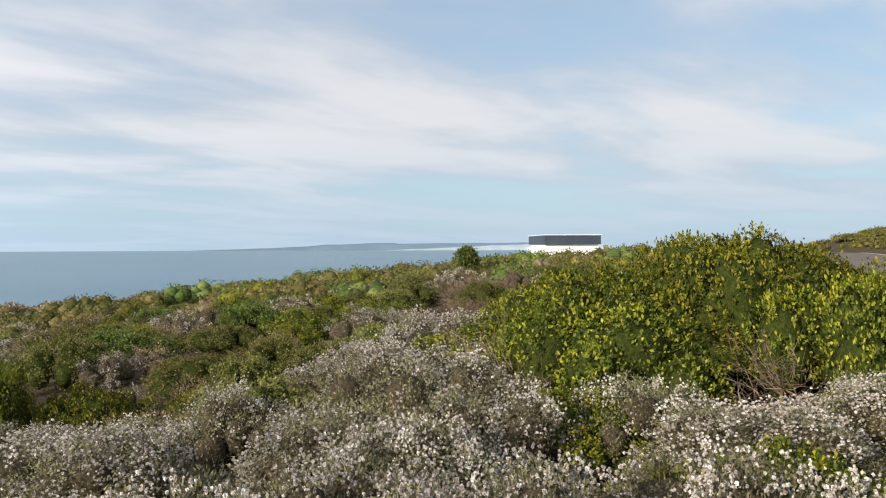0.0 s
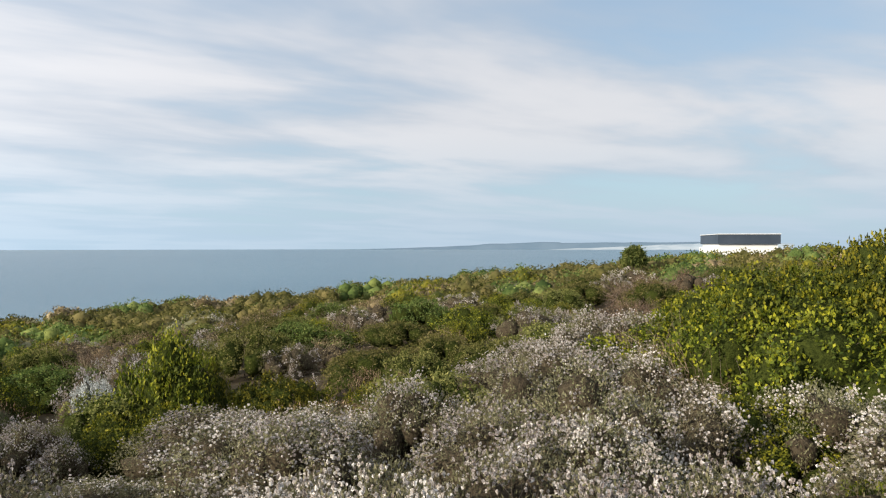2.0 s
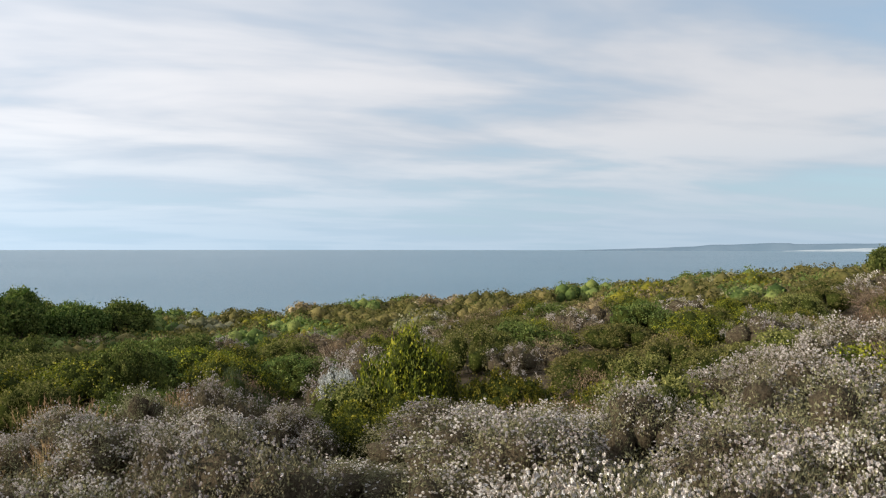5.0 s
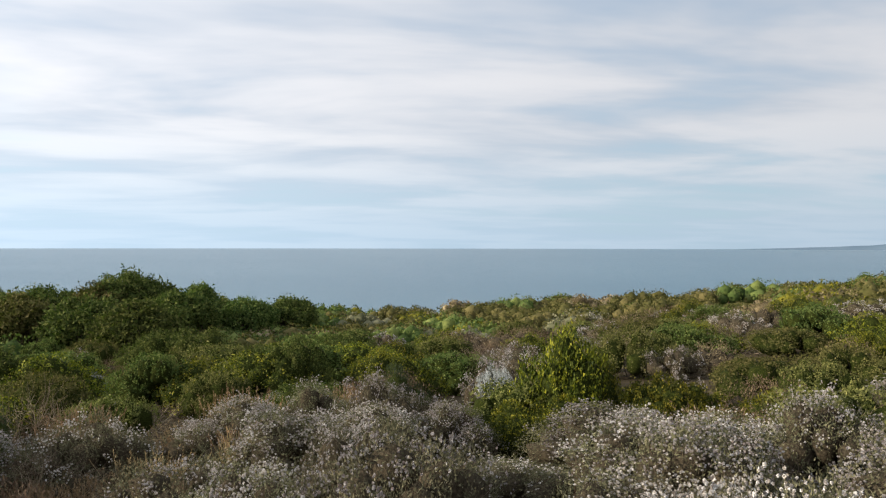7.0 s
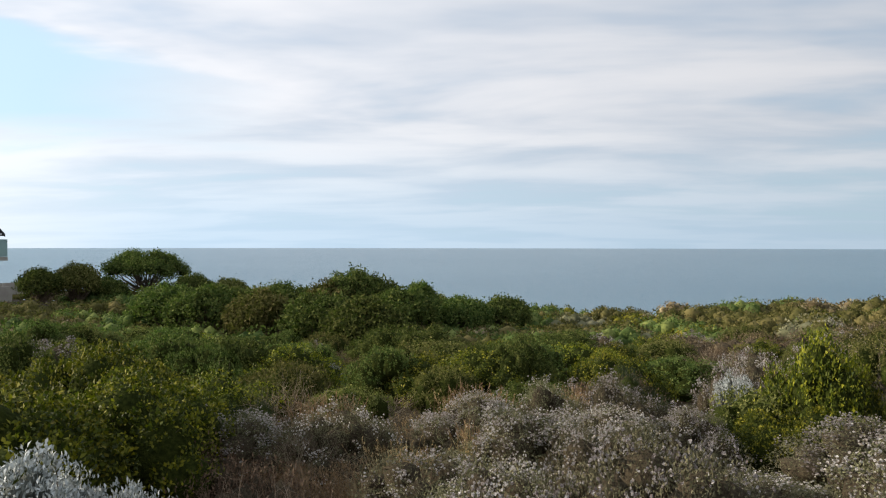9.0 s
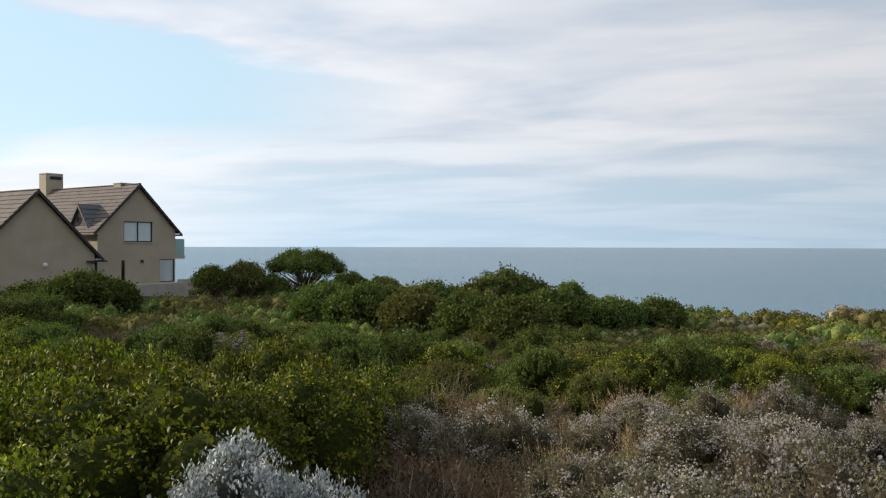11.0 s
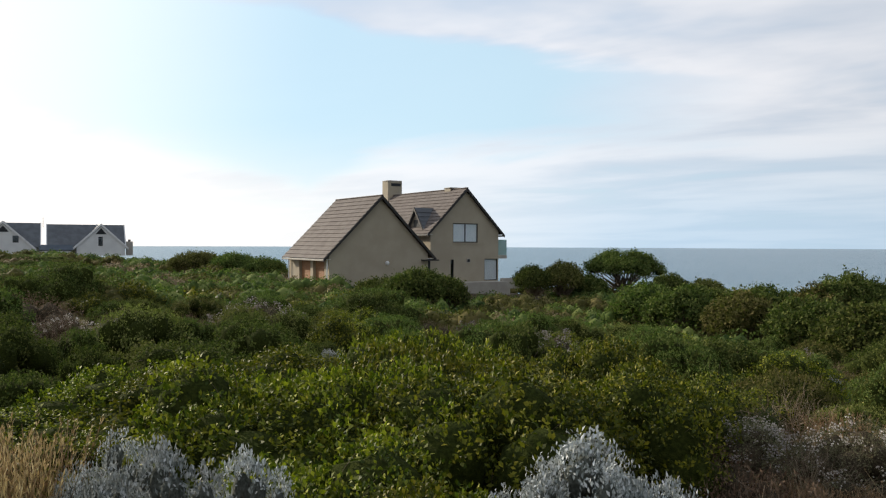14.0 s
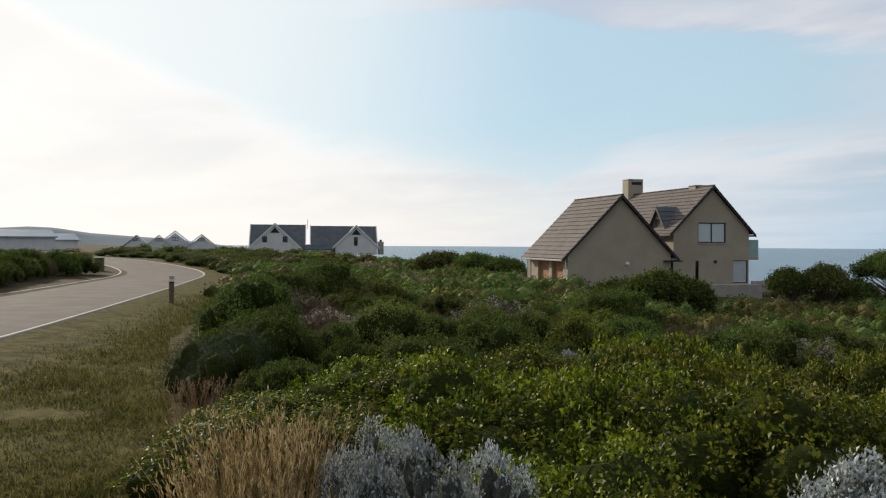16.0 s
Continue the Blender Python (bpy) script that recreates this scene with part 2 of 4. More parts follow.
def ball(levels):
    bm = bmesh.new()
    bmesh.ops.create_icosphere(bm, subdivisions=levels, radius=1)
    v, f = np.array([p.co for p in bm.verts]), np.array([[p.index for p in q.verts] for q in bm.faces])
    bm.free()
    return v, f


BALL_FINE, BALL_PLAIN = ball(2), ball(1)


def cores(rng, lobes, scale=0.8, shape=None, drop=1.7):
    """A solid ball in place of the dense inside of each leafy head: uneven, it reaches down towards the stem."""
    c, rad = lobes
    bv, bf = shape or BALL_FINE
    n, m = len(c), len(bv)
    v = bv[None] * (1 + 0.10 * rng.normal(size=(n, m, 1))) * (rad * scale)[:, None, None]
    low = np.minimum(drop, c[:, 2] / rad)[:, None]
    v[..., 2] = np.where(v[..., 2] < 0, v[..., 2] * low, v[..., 2])
    v = v + c[:, None]
    v[..., 2] = np.maximum(v[..., 2], 0.01)
    return v.reshape(-1, 3), (bf[None] + (np.arange(n) * m)[:, None, None]).reshape(-1, 3)


def part(name, me, parent, label=""):
    ob = new(name, me)
    ob.parent = parent
    if label:
        ob["label"] = label
    return ob


def bm_part(name, bm, mat, parent, label="", smooth_faces=False):
    me = bpy.data.meshes.new(name)
    bm.normal_update()
    bm.to_mesh(me)
    bm.free()
    me.materials.append(mat)
    if smooth_faces:
        me.polygons.foreach_set("use_smooth", np.ones(len(me.polygons), bool))
    return part(name, me, parent, label)


# ---- lie of the land ----


def soft_ramp(v, w):
    return np.logaddexp(0, v / w) * w


SEA_WAY = (-math.sin(radians(40)), math.cos(radians(40)))


def ground_z(x, y):
    x, y = np.asarray(x, float), np.asarray(y, float)
    s = x * SEA_WAY[0] + y * SEA_WAY[1]
    z = 0.2 - 2.8 * np.exp(-((x + 30) ** 2 + (y - 20) ** 2) / (2 * 17 ** 2))
    z = z - 0.078 * soft_ramp(s - 30, 4) - 0.33 * soft_ramp(s - 66, 6)
    z = z + 0.75 * np.exp(-((x - 3.2) / 2.2) ** 2 / 2 - ((y - 9.6) / 2.4) ** 2 / 2)
    z = z + 0.9 * np.exp(-((x + 38) ** 2 + (y - 21) ** 2) / (2 * 6 ** 2))
    z = z - 1.0 * np.exp(-((x + 60) ** 2 + (y + 12) ** 2) / (2 * 22 ** 2))
    z = z + 1.6 * np.exp(-((x - 10) ** 2 + (y - 76) ** 2) / (2 * 18 ** 2))
    z = z + 6.0 * np.exp(-((x - 82) ** 2 + (y - 112) ** 2) / (2 * 28 ** 2))
    near = np.exp(-(x * x + y * y) / 200)
    z = z + 0.05 * near * np.sin(1.7 * x + 0.6) * np.sin(1.3 * y)
    return np.maximum(z, -34)


def make_ground():
    rings = np.concatenate([[0.0], np.geomspace(0.6, 4850, 150)])
    n_az = 240
    az = np.linspace(0, 2 * math.pi, n_az, endpoint=False)
    x, y = -np.outer(rings, np.sin(az)), np.outer(rings, np.cos(az))
    v = np.stack([x, y, ground_z(x, y)], -1).reshape(-1, 3)
    i, j = np.meshgrid(np.arange(len(rings) - 1), np.arange(n_az), indexing="ij")
    k = (j + 1) % n_az
    q = np.stack([i * n_az + j, i * n_az + k, (i + 1) * n_az + k, (i + 1) * n_az + j], -1).reshape(-1, 4)[:, ::-1]
    ob = new("ground", mesh_from("ground", v, q, SOIL, False))
    tagged(ob, "brown sandy soil under coastal scrub, sloping down to the sea", "ground", kind="structure")


make_ground()

# ---- sea and far shores ----
SEA_Z = EYE - 22.0


def make_sea():
    m, nt, b = material("sea_water", 0.28, 0, 0.5)
    v = coords(nt)
    n1 = noise_node(nt, v, 0.004, 4.0)
    link(nt, mix_rgb(nt, smooth(nt, n1, 0.35, 0.65), (0.050, 0.140, 0.208), (0.072, 0.166, 0.232)), b.inputs["Base Color"])
    bump(nt, b, noise_node(nt, v, 0.35, 6.0, 0.65), 1.0, 1.2)
    az = np.linspace(-0.6, 2.9, 140)
    rr = np.array([90, 140, 220, 350, 600, 1000, 1800, 3200, 4880.0])
    x, y = -np.outer(rr, np.sin(az)), np.outer(rr, np.cos(az))
    vv = np.stack([x, y, np.full_like(x, SEA_Z)], -1).reshape(-1, 3)
    i, j = np.meshgrid(np.arange(len(rr) - 1), np.arange(len(az) - 1), indexing="ij")
    n = len(az)
    q = np.stack([i * n + j, (i + 1) * n + j, (i + 1) * n + j + 1, i * n + j + 1], -1).reshape(-1, 4)
    ob = new("water", mesh_from("water", vv, q, m, False))
    tagged(ob, "calm grey-blue sea reaching to the horizon", "sea", kind="structure")


make_sea()


def far_ridge(name, az0, az1, dist, top, mat, label, seed):
    """A low land on the horizon: a long mound with an uneven crest."""
    rng = np.random.default_rng(seed)
    n = 90
    f = np.linspace(0, 1, n)
    az = np.radians(az0 + (az1 - az0) * f)
    crest = np.array([top(v) for v in f]) * (1 + 0.05 * np.interp(f, np.linspace(0, 1, 24), rng.normal(size=24)))
    rows = []
    for k, (dd, hh) in enumerate(((-160, 0.0), (-110, 0.35), (-40, 0.85), (0, 1.0), (60, 0.7), (130, 0.0))):
        d = dist + dd
        rows.append(np.stack([-np.sin(az) * d, np.cos(az) * d, SEA_Z - 1 + hh * crest], -1))
    v = np.stack(rows).reshape(-1, 3)
    i, j = np.meshgrid(np.arange(5), np.arange(n - 1), indexing="ij")
    q = np.stack([i * n + j, (i + 1) * n + j, (i + 1) * n + j + 1, i * n + j + 1], -1).reshape(-1, 4)
    tagged(new(name, mesh_from(name, v, q, mat, False)), label, "headland", kind="structure")


# land and sand across the bay: blue-grey haze is mixed into the base colours
HAZED_LAND = two_tone("hazed_far_land", (0.13, 0.19, 0.25), (0.17, 0.23, 0.29), 0.004, 1.0, 0, spec=0)
HAZED_SAND = two_tone("hazed_far_sand", (0.28, 0.35, 0.41), (0.46, 0.50, 0.53), 0.01, 1.0, 0, spec=0)
# the hill's pale grey includes the haze in front of it
HAZED_HILL = two_tone("hazed_far_hill", (0.26, 0.29, 0.31), (0.34, 0.36, 0.36), 0.01, 1.0, 0, spec=0)
far_ridge("backdrop", 19, -8, 4650, lambda f: 1 + 43 * min(1, f * 1.9) ** 1.4 * (1 if f < 0.58 else 0.9), HAZED_LAND, "low peninsula across the bay, haze painted into its colour", 3)
far_ridge("backdrop", 4.0, -12, 4300, lambda f: 2 + 30 * min(1, f * 1.6), HAZED_SAND, "pale sand dunes and beach far across the bay, tinted with painted haze", 4)
far_ridge("backdrop", 114, 155, 1500, lambda f: 2 + 41 * min(1, f * 2.8) ** 0.8, HAZED_HILL, "low hill beyond the village, paled by haze in its colour", 5)

# ---- plants ----


def dome_tips(rng, n, radius, height, lobes, deep=0.22, drop=1.7):
    """Points over an uneven crown of leafy heads that run into one another, and the way out at each."""
    spots = []
    gap = 1.45 / math.sqrt(lobes)
    while len(spots) < lobes:
        a, r = rng.uniform(0, 6.283), math.sqrt(rng.random()) * 0.84
        q = (math.cos(a) * r, math.sin(a) * r)
        if all((q[0] - u) ** 2 + (q[1] - v) ** 2 > gap * gap for u, v in spots):
            spots.append(q)
        gap *= 0.985
    xy = np.array(spots)
    rr = np.hypot(xy[:, 0], xy[:, 1])
    rad = np.minimum(radius * rng.uniform(0.8, 1.3, lobes) * 1.22 / math.sqrt(lobes), height * 0.5)
    top = height * np.sqrt(np.maximum(0.1, 1 - rr ** 2 * 0.9)) * rng.uniform(0.8, 1.04, lobes)
    c = np.concatenate([xy * radius, np.maximum(top - rad, rad * 0.4)[:, None]], 1)
    m = n * 4
    w = rad ** 2 * (0.6 + c[:, 2] / height)
    pick = rng.choice(lobes, m, p=w / w.sum())
    d = unit(rng.normal(size=(m, 3)) + np.concatenate([xy[pick] * 0.6, np.full((m, 1), 0.45)], 1))
    stretch = np.where(d[:, 2] < 0, np.minimum(drop, c[pick, 2] / rad[pick]), 1.0)
    p = c[pick] + d * rad[pick][:, None] * np.stack([np.ones(m), np.ones(m), stretch], 1)
    away = np.linalg.norm(p[:, None] - c[None], axis=-1) / rad[None]
    away[np.arange(m), pick] = 9
    free = np.concatenate([np.flatnonzero(away.min(1) > 0.88), np.flatnonzero(away.min(1) <= 0.88)])[:n]
    pick, d, p = pick[free], d[free], p[free]
    p = p - d * (rad[pick] * deep * rng.random(n) ** 2)[:, None]
    p[:, 2] = np.maximum(p[:, 2], 0.03)
    return p, unit(d + (0, 0, 0.25)), (c, rad)


def boughs(rng, tips, radius, height, n, r0):
    """Stems that rise from the root and fork towards the crown."""
    k = rng.choice(len(tips), n, replace=False)
    end = tips[k]
    stems = max(4, n // 7)
    root = rng.normal(size=(stems, 3)) * (radius * 0.12, radius * 0.12, 0)
    root[:, 2] = -0.06
    fork = end[:stems] * (0.42, 0.42, 0.5) + rng.normal(size=(stems, 3)) * radius * 0.06
    near = np.argmin(((end[:, None] - fork[None]) ** 2).sum(-1), 1)
    return join(sticks(rng, root, fork, r0, r0 * 0.6, segs=2), sticks(rng, fork[near], end, r0 * 0.5, r0 * 0.12, 0.08, 2))


def leafy(name, seed, radius, height, lobes, n_tip, per, leaf, leaf_mat, n_bough, r0, tri=False, tufts=0, tuft_size=0.02, spread=0.05, extra=None, label="", category="shrub", up=0.4):
    """A shrub: forked stems, a crown of single leaves, and seed tufts where it bears them."""
    rng = np.random.default_rng(seed)
    tips, out, lobe = dome_tips(rng, n_tip, radius, height, lobes, 0.32)
    base = np.repeat(tips, per, 0) + rng.normal(size=(n_tip * per, 3)) * spread
    way = np.repeat(out, per, 0) * 0.35 + rng.normal(size=(n_tip * per, 3)) * 0.7 + (0, 0, up)
    length = leaf[0] * rng.uniform(0.6, 1.25, len(base))
    root = new(name)
    root.empty_display_size = 0.2
    part("stem", mesh_from("stem", *boughs(rng, tips, radius, height, n_bough, r0), BARK if extra is None else extra), root)
    part("foliage", mesh_from("foliage", *leaves(rng, base, way, length, length * leaf[1], face=np.repeat(out, per, 0), tri=tri), leaf_mat), root)
    # dark balls under the leaves, coloured as the shade between them
    inner = SHADED_BROWN if leaf_mat in (GREY, RUSSET) else SHADED_GREY if leaf_mat is SILVER else SHADED_GREEN
    part("inner_foliage", mesh_from("inner_foliage", *cores(rng, lobe, 0.66 if inner is SHADED_BROWN else 0.5 if inner is SHADED_GREY else 0.74, BALL_PLAIN if tri else BALL_FINE), inner, False), root)
    if tufts:
        score = tips[:, 2] / height + 0.35 * out[:, 2] + rng.normal(size=n_tip) * 0.16
        top = np.argsort(-score)[: int(n_tip * 0.6)]
        sprig = rng.choice(top, max(12, tufts // 14))
        mine = rng.choice(sprig, tufts)
        heads = tips[mine] + out[mine] * rng.uniform(0.0, 0.05, (tufts, 1)) + rng.normal(size=(tufts, 3)) * (0.034, 0.034, 0.03)
        k = 6
        hb = np.repeat(heads, k, 0)
        hw = unit(rng.normal(size=(tufts * k, 3)) + (0, 0, 0.5))
        sz = np.repeat(tuft_size * rng.uniform(0.6, 1.3, tufts), k)
        part("seed_fluff", mesh_from("seed_fluff", *leaves(rng, hb - hw * sz[:, None] * 0.25, hw, sz * 0.8, sz * 0.9, 0.1), TUFT), root, "fluffy white seed heads")["kind"] = "stuff"
    return tagged(root, label, category)


def twiggy(name, seed, radius, height, n, r0, mat, label):
    """A dead bush: nothing but a tangle of bare twigs."""
    rng = np.random.default_rng(seed)
    tips, out, lobe = dome_tips(rng, n, radius, height, 5)
    root = new(name)
    part("stem", mesh_from("stem", *boughs(rng, tips, radius, height, n // 3, r0), mat), root)
    a = tips * 0.8 + (0, 0, height * 0.05)
    part("brushwood", mesh_from("brushwood", *sticks(rng, a, tips + rng.normal(size=(n, 3)) * radius * 0.16, r0 * 0.35, r0 * 0.12, 0.15, 2), mat), root)["kind"] = "stuff"
    return tagged(root, label, "shrub")


def grass_clump(seed, radius, height, n, label, mat=None, plumes=0.4):
    rng = np.random.default_rng(seed)
    ang, rr = rng.uniform(0, 6.283, n), radius * np.sqrt(rng.random(n)) * 0.6
    a = np.stack([np.cos(ang) * rr, np.sin(ang) * rr, np.full(n, -0.03)], -1)
    h = height * rng.uniform(0.45, 1.05, n)
    lean = np.stack([np.cos(ang), np.sin(ang)], -1) * (rr / radius)[:, None] * 0.45 + rng.normal(size=(n, 2)) * 0.13
    b = a + np.concatenate([lean * h[:, None], h[:, None]], 1)
    root = new("dry_grass")
    part("blades", mesh_from("blades", *sticks(rng, a, b, 0.004, 0.0015, 0.07, 3), mat or STRAW), root)
    k = np.argsort(-h)[: int(n * plumes)]
    m = 5
    pb = np.repeat(b[k], m, 0) - np.repeat(b[k] - a[k], m, 0) * rng.uniform(0, 0.16, (len(k) * m, 1))
    pw = np.repeat(unit(b[k] - a[k]), m, 0) + rng.normal(size=(len(k) * m, 3)) * 0.3
    part("plumes", mesh_from("plumes", *leaves(rng, pb, pw, 0.05, 0.010), mat or STRAW), root, "dry feathery seed plumes")
    return tagged(root, label, "grass")


L_FLOWER = "grey-brown coastal shrub covered in white seed tufts"
L_GREEN = "bright yellow-green leafy coastal shrub"
L_OLIVE = "olive-green rounded coastal shrub"
L_DARK = "dark green dense milkwood bush"
L_SILVER = "silver-grey woolly-leaved shrub among green bushes"
L_DEAD = "dead grey bush of bare tangled twigs"
L_BROWN = "brown dried-out low shrub"
L_FEATHER = "dark soft feathery needle-leaved shrub"
L_GRASS = "clump of tall dry straw-coloured grass"

KINDS = {
    "flower": [leafy("flowering_shrub", 10 + i, 0.70, h, 17, 1700, 6, (0.021, 0.40), GREY, 300, 0.005, tri=True, tufts=t, tuft_size=0.0185, spread=0.028, extra=TWIG, label=L_FLOWER, up=0.7)
               for i, (h, t) in enumerate(((1.0, 1200), (1.1, 1600), (0.95, 700), (1.05, 2000), (1.0, 420)))],
    "green": [leafy("green_shrub", 20 + i, 0.9, h, n, 1300, 8, (0.032, 0.58), GREEN, 60, 0.008, spread=0.017, label=L_GREEN, up=0.5)
              for i, (h, n) in enumerate(((1.0, 15), (1.1, 19), (0.95, 13), (1.05, 17)))],
    "silver": [leafy("silver_shrub", 30 + i, 0.5, 0.8, 16, 620, 8, (0.024, 0.5), SILVER, 110, 0.006, spread=0.016, label=L_SILVER, up=0.8) for i in range(2)],
    "silver_tall": [leafy("silver_shrub", 36 + i, r, h, 26, 760, 9, (0.024, 0.5), SILVER, 130, 0.006, spread=0.015, label=L_SILVER, up=0.8) for i, (r, h) in enumerate(((0.42, 1.1), (0.5, 1.0)))],
    "dead": [twiggy("dead_shrub", 40 + i, 0.6, 0.75, 480, 0.006, TWIG, L_DEAD) for i in range(2)],
    "feather": [leafy("feathery_shrub", 50 + i, 0.5, 0.8, 12, 700, 10, (0.045, 0.07), FEATHER, 50, 0.007, tri=True, spread=0.026, label=L_FEATHER, up=0.6) for i in range(2)],
    "grass": [grass_clump(60 + i, 0.4, h, 240, L_GRASS) for i, h in enumerate((0.95, 1.15, 0.8))],
    "olive_mid": [leafy("olive_shrub", 70 + i, 1.15, 1.25, 14, 800, 7, (0.044, 0.66), OLIVE, 34, 0.014, tri=True, spread=0.035, label=L_OLIVE) for i in range(3)],
    "green_mid": [leafy("green_shrub", 80 + i, 1.1, 1.2, 14, 850, 7, (0.042, 0.66), GREEN, 34, 0.013, tri=True, spread=0.035, label=L_GREEN) for i in range(3)],
    "dark_mid": [leafy("dark_shrub", 90 + i, 1.2, 1.4, 15, 820, 7, (0.046, 0.66), DARK, 34, 0.016, tri=True, spread=0.035, label=L_DARK) for i in range(3)],
    "brown_mid": [leafy("brown_shrub", 100 + i, 0.8, 0.7, 10, 480, 5, (0.036, 0.34), RUSSET, 130, 0.006, tri=True, spread=0.05, extra=TWIG, label=L_BROWN) for i in range(2)],
    "flower_mid": [leafy("flowering_shrub", 110 + i, 0.8, 0.95, 11, 520, 4, (0.034, 0.42), GREY, 90, 0.007, tri=True, tufts=560, tuft_size=0.028, spread=0.05, extra=TWIG, label=L_FLOWER) for i in range(2)],
}
GROUPS = {k: k.split("_")[0] + " shrubs of the coastal scrub" for k in KINDS}
GROUPS["grass"] = "dry grass clumps"
for kind, protos in KINDS.items():
    for ob in protos:
        ob["group"] = GROUPS[kind]
used = {id(o): False for p in KINDS.values() for o in p}
plant_rng = random.Random(7)


def plant(kind, x, y, size=1.0, tall=1.0, which=None, sink=0.0, turn=None):
    """Sets one plant of a kind on the ground."""
    protos = KINDS[kind]
    ob = protos[plant_rng.randrange(len(protos)) if which is None else which]
    m = pose(x, y, float(ground_z(x, y)) - sink, plant_rng.uniform(-5, 5), plant_rng.uniform(-5, 5), plant_rng.uniform(0, 360) if turn is None else turn)
    if not used[id(ob)]:
        used[id(ob)] = True
        ob.matrix_basis = m
        c = ob
    else:
        c = copy_thing(ob, m)
    c.scale = (size, size, size * tall)
    return c


def plant_high(kind, x, y, size, high):
    """Sets a plant so that its top stands a given height over the ground."""
    i = plant_rng.randrange(len(KINDS[kind]))
    grown = max(c[2] for ob in KINDS[kind][i].children if ob.name.startswith(("foliage", "brushwood", "blades")) for c in ob.bound_box)
    return plant(kind, x, y, size, high / (grown * size), i)


def polar(az, d):
    return -math.sin(radians(az)) * d - 0.3, math.cos(radians(az)) * d - 0.35


# the road's middle line, from ahead of the last view round behind the walker
ROAD = [(-92, -104), (-84, -80), (-76, -62), (-67, -48), (-57.5, -37.5), (-48, -30.3), (-36, -24.6), (-24, -19.4), (-12, -14.4), (0, -9.8), (9, -4.5), (16, 4), (19.5, 15), (21, 26), (23.5, 38), (27.5, 50), (33, 66), (39, 84), (46, 106), (54, 132)]
ROAD_W = 2.6


def road_side(x, y):
    """Positive on the walker's side of the road."""
    near = min(zip(ROAD, ROAD[1:]), key=lambda ab: (x - (ab[0][0] + ab[1][0]) / 2) ** 2 + (y - (ab[0][1] + ab[1][1]) / 2) ** 2)
    (ax, ay), (bx, by) = near
    return (bx - ax) * (y - ay) - (by - ay) * (x - ax)


def road_gap(x, y):
    """Distance from the road's middle line."""
    best = 1e9
    for (ax, ay), (bx, by) in zip(ROAD, ROAD[1:]):
        dx, dy = bx - ax, by - ay
        f = max(0.0, min(1.0, ((x - ax) * dx + (y - ay) * dy) / (dx * dx + dy * dy)))
        best = min(best, math.hypot(x - ax - f * dx, y - ay - f * dy))
    return best

# ---- houses ----


def render_wall(name, a, b_col):
    return two_tone(name, a, b_col, 0.7, 0.92, 0.15, 30, spec=0.15)


BEIGE = render_wall("beige_render", (0.36, 0.31, 0.235), (0.43, 0.375, 0.29))
WHITE_WALL = render_wall("white_render", (0.62, 0.62, 0.61), (0.74, 0.74, 0.72))
ROOF_TILE = two_tone("brown_roof_tile", (0.10, 0.080, 0.072), (0.165, 0.138, 0.125), 1.6, 0.8, 0.3, 8)
SLATE = two_tone("grey_slate", (0.085, 0.09, 0.10), (0.14, 0.15, 0.165), 0.9, 0.6, 0.3, 8)
BLUE_ROOF = two_tone("blue_grey_sheet", (0.030, 0.042, 0.062), (0.05, 0.065, 0.09), 0.6, 0.5, 0.1, 8)
TRIM_DARK = two_tone("dark_fascia", (0.03, 0.028, 0.027), (0.055, 0.05, 0.048), 3, 0.6, 0.1)
TRIM_WHITE = two_tone("white_trim", (0.68, 0.68, 0.68), (0.80, 0.80, 0.79), 3, 0.6, 0.05)
DOOR_WOOD = two_tone("varnished_wood", (0.22, 0.10, 0.04), (0.36, 0.18, 0.08), 2, 0.5, 0.2, 6, (1, 1, 8))
CONCRETE = two_tone("concrete", (0.34, 0.31, 0.27), (0.45, 0.42, 0.37), 1.5, 0.9, 0.3)
ALU = two_tone("dark_aluminium", (0.02, 0.021, 0.023), (0.035, 0.036, 0.04), 4, 0.4, 0, metal=0.3)
BLIND = two_tone("pale_blind", (0.76, 0.80, 0.84), (0.84, 0.86, 0.88), 3, 0.9, 0.1)


def glass_material():
    m, nt, b = material("window_glass", 0.04, 0, 0.5)
    b.inputs["Base Color"].default_value = (0.95, 0.98, 0.98, 1)
    b.inputs["Transmission Weight"].default_value = 1.0
    b.inputs["IOR"].default_value = 1.45
    return m


GLASS = glass_material()
RAIL_GLASS = two_tone("turquoise_rail_glass", (0.42, 0.60, 0.58), (0.50, 0.66, 0.64), 2, 0.15, 0, spec=0.5)
RAIL_GLASS.node_tree.nodes["Principled BSDF"].inputs["Transmission Weight"].default_value = 0.45
FAR_ROOF = two_tone("pale_blue_sheet", (0.24, 0.30, 0.37), (0.32, 0.38, 0.45), 0.4, 0.7, 0.1, 8)


def box(x0, x1, y0, y1, z0, z1, bevel=0.0):
    bm = bmesh.new()
    bmesh.ops.create_cube(bm, size=1)
    for v in bm.verts:
        v.co = Vector(((x0 + x1) / 2 + v.co.x * (x1 - x0), (y0 + y1) / 2 + v.co.y * (y1 - y0), (z0 + z1) / 2 + v.co.z * (z1 - z0)))
    if bevel:
        bmesh.ops.bevel(bm, geom=bm.edges[:], offset=bevel, segments=1, affect="EDGES")
    return bm


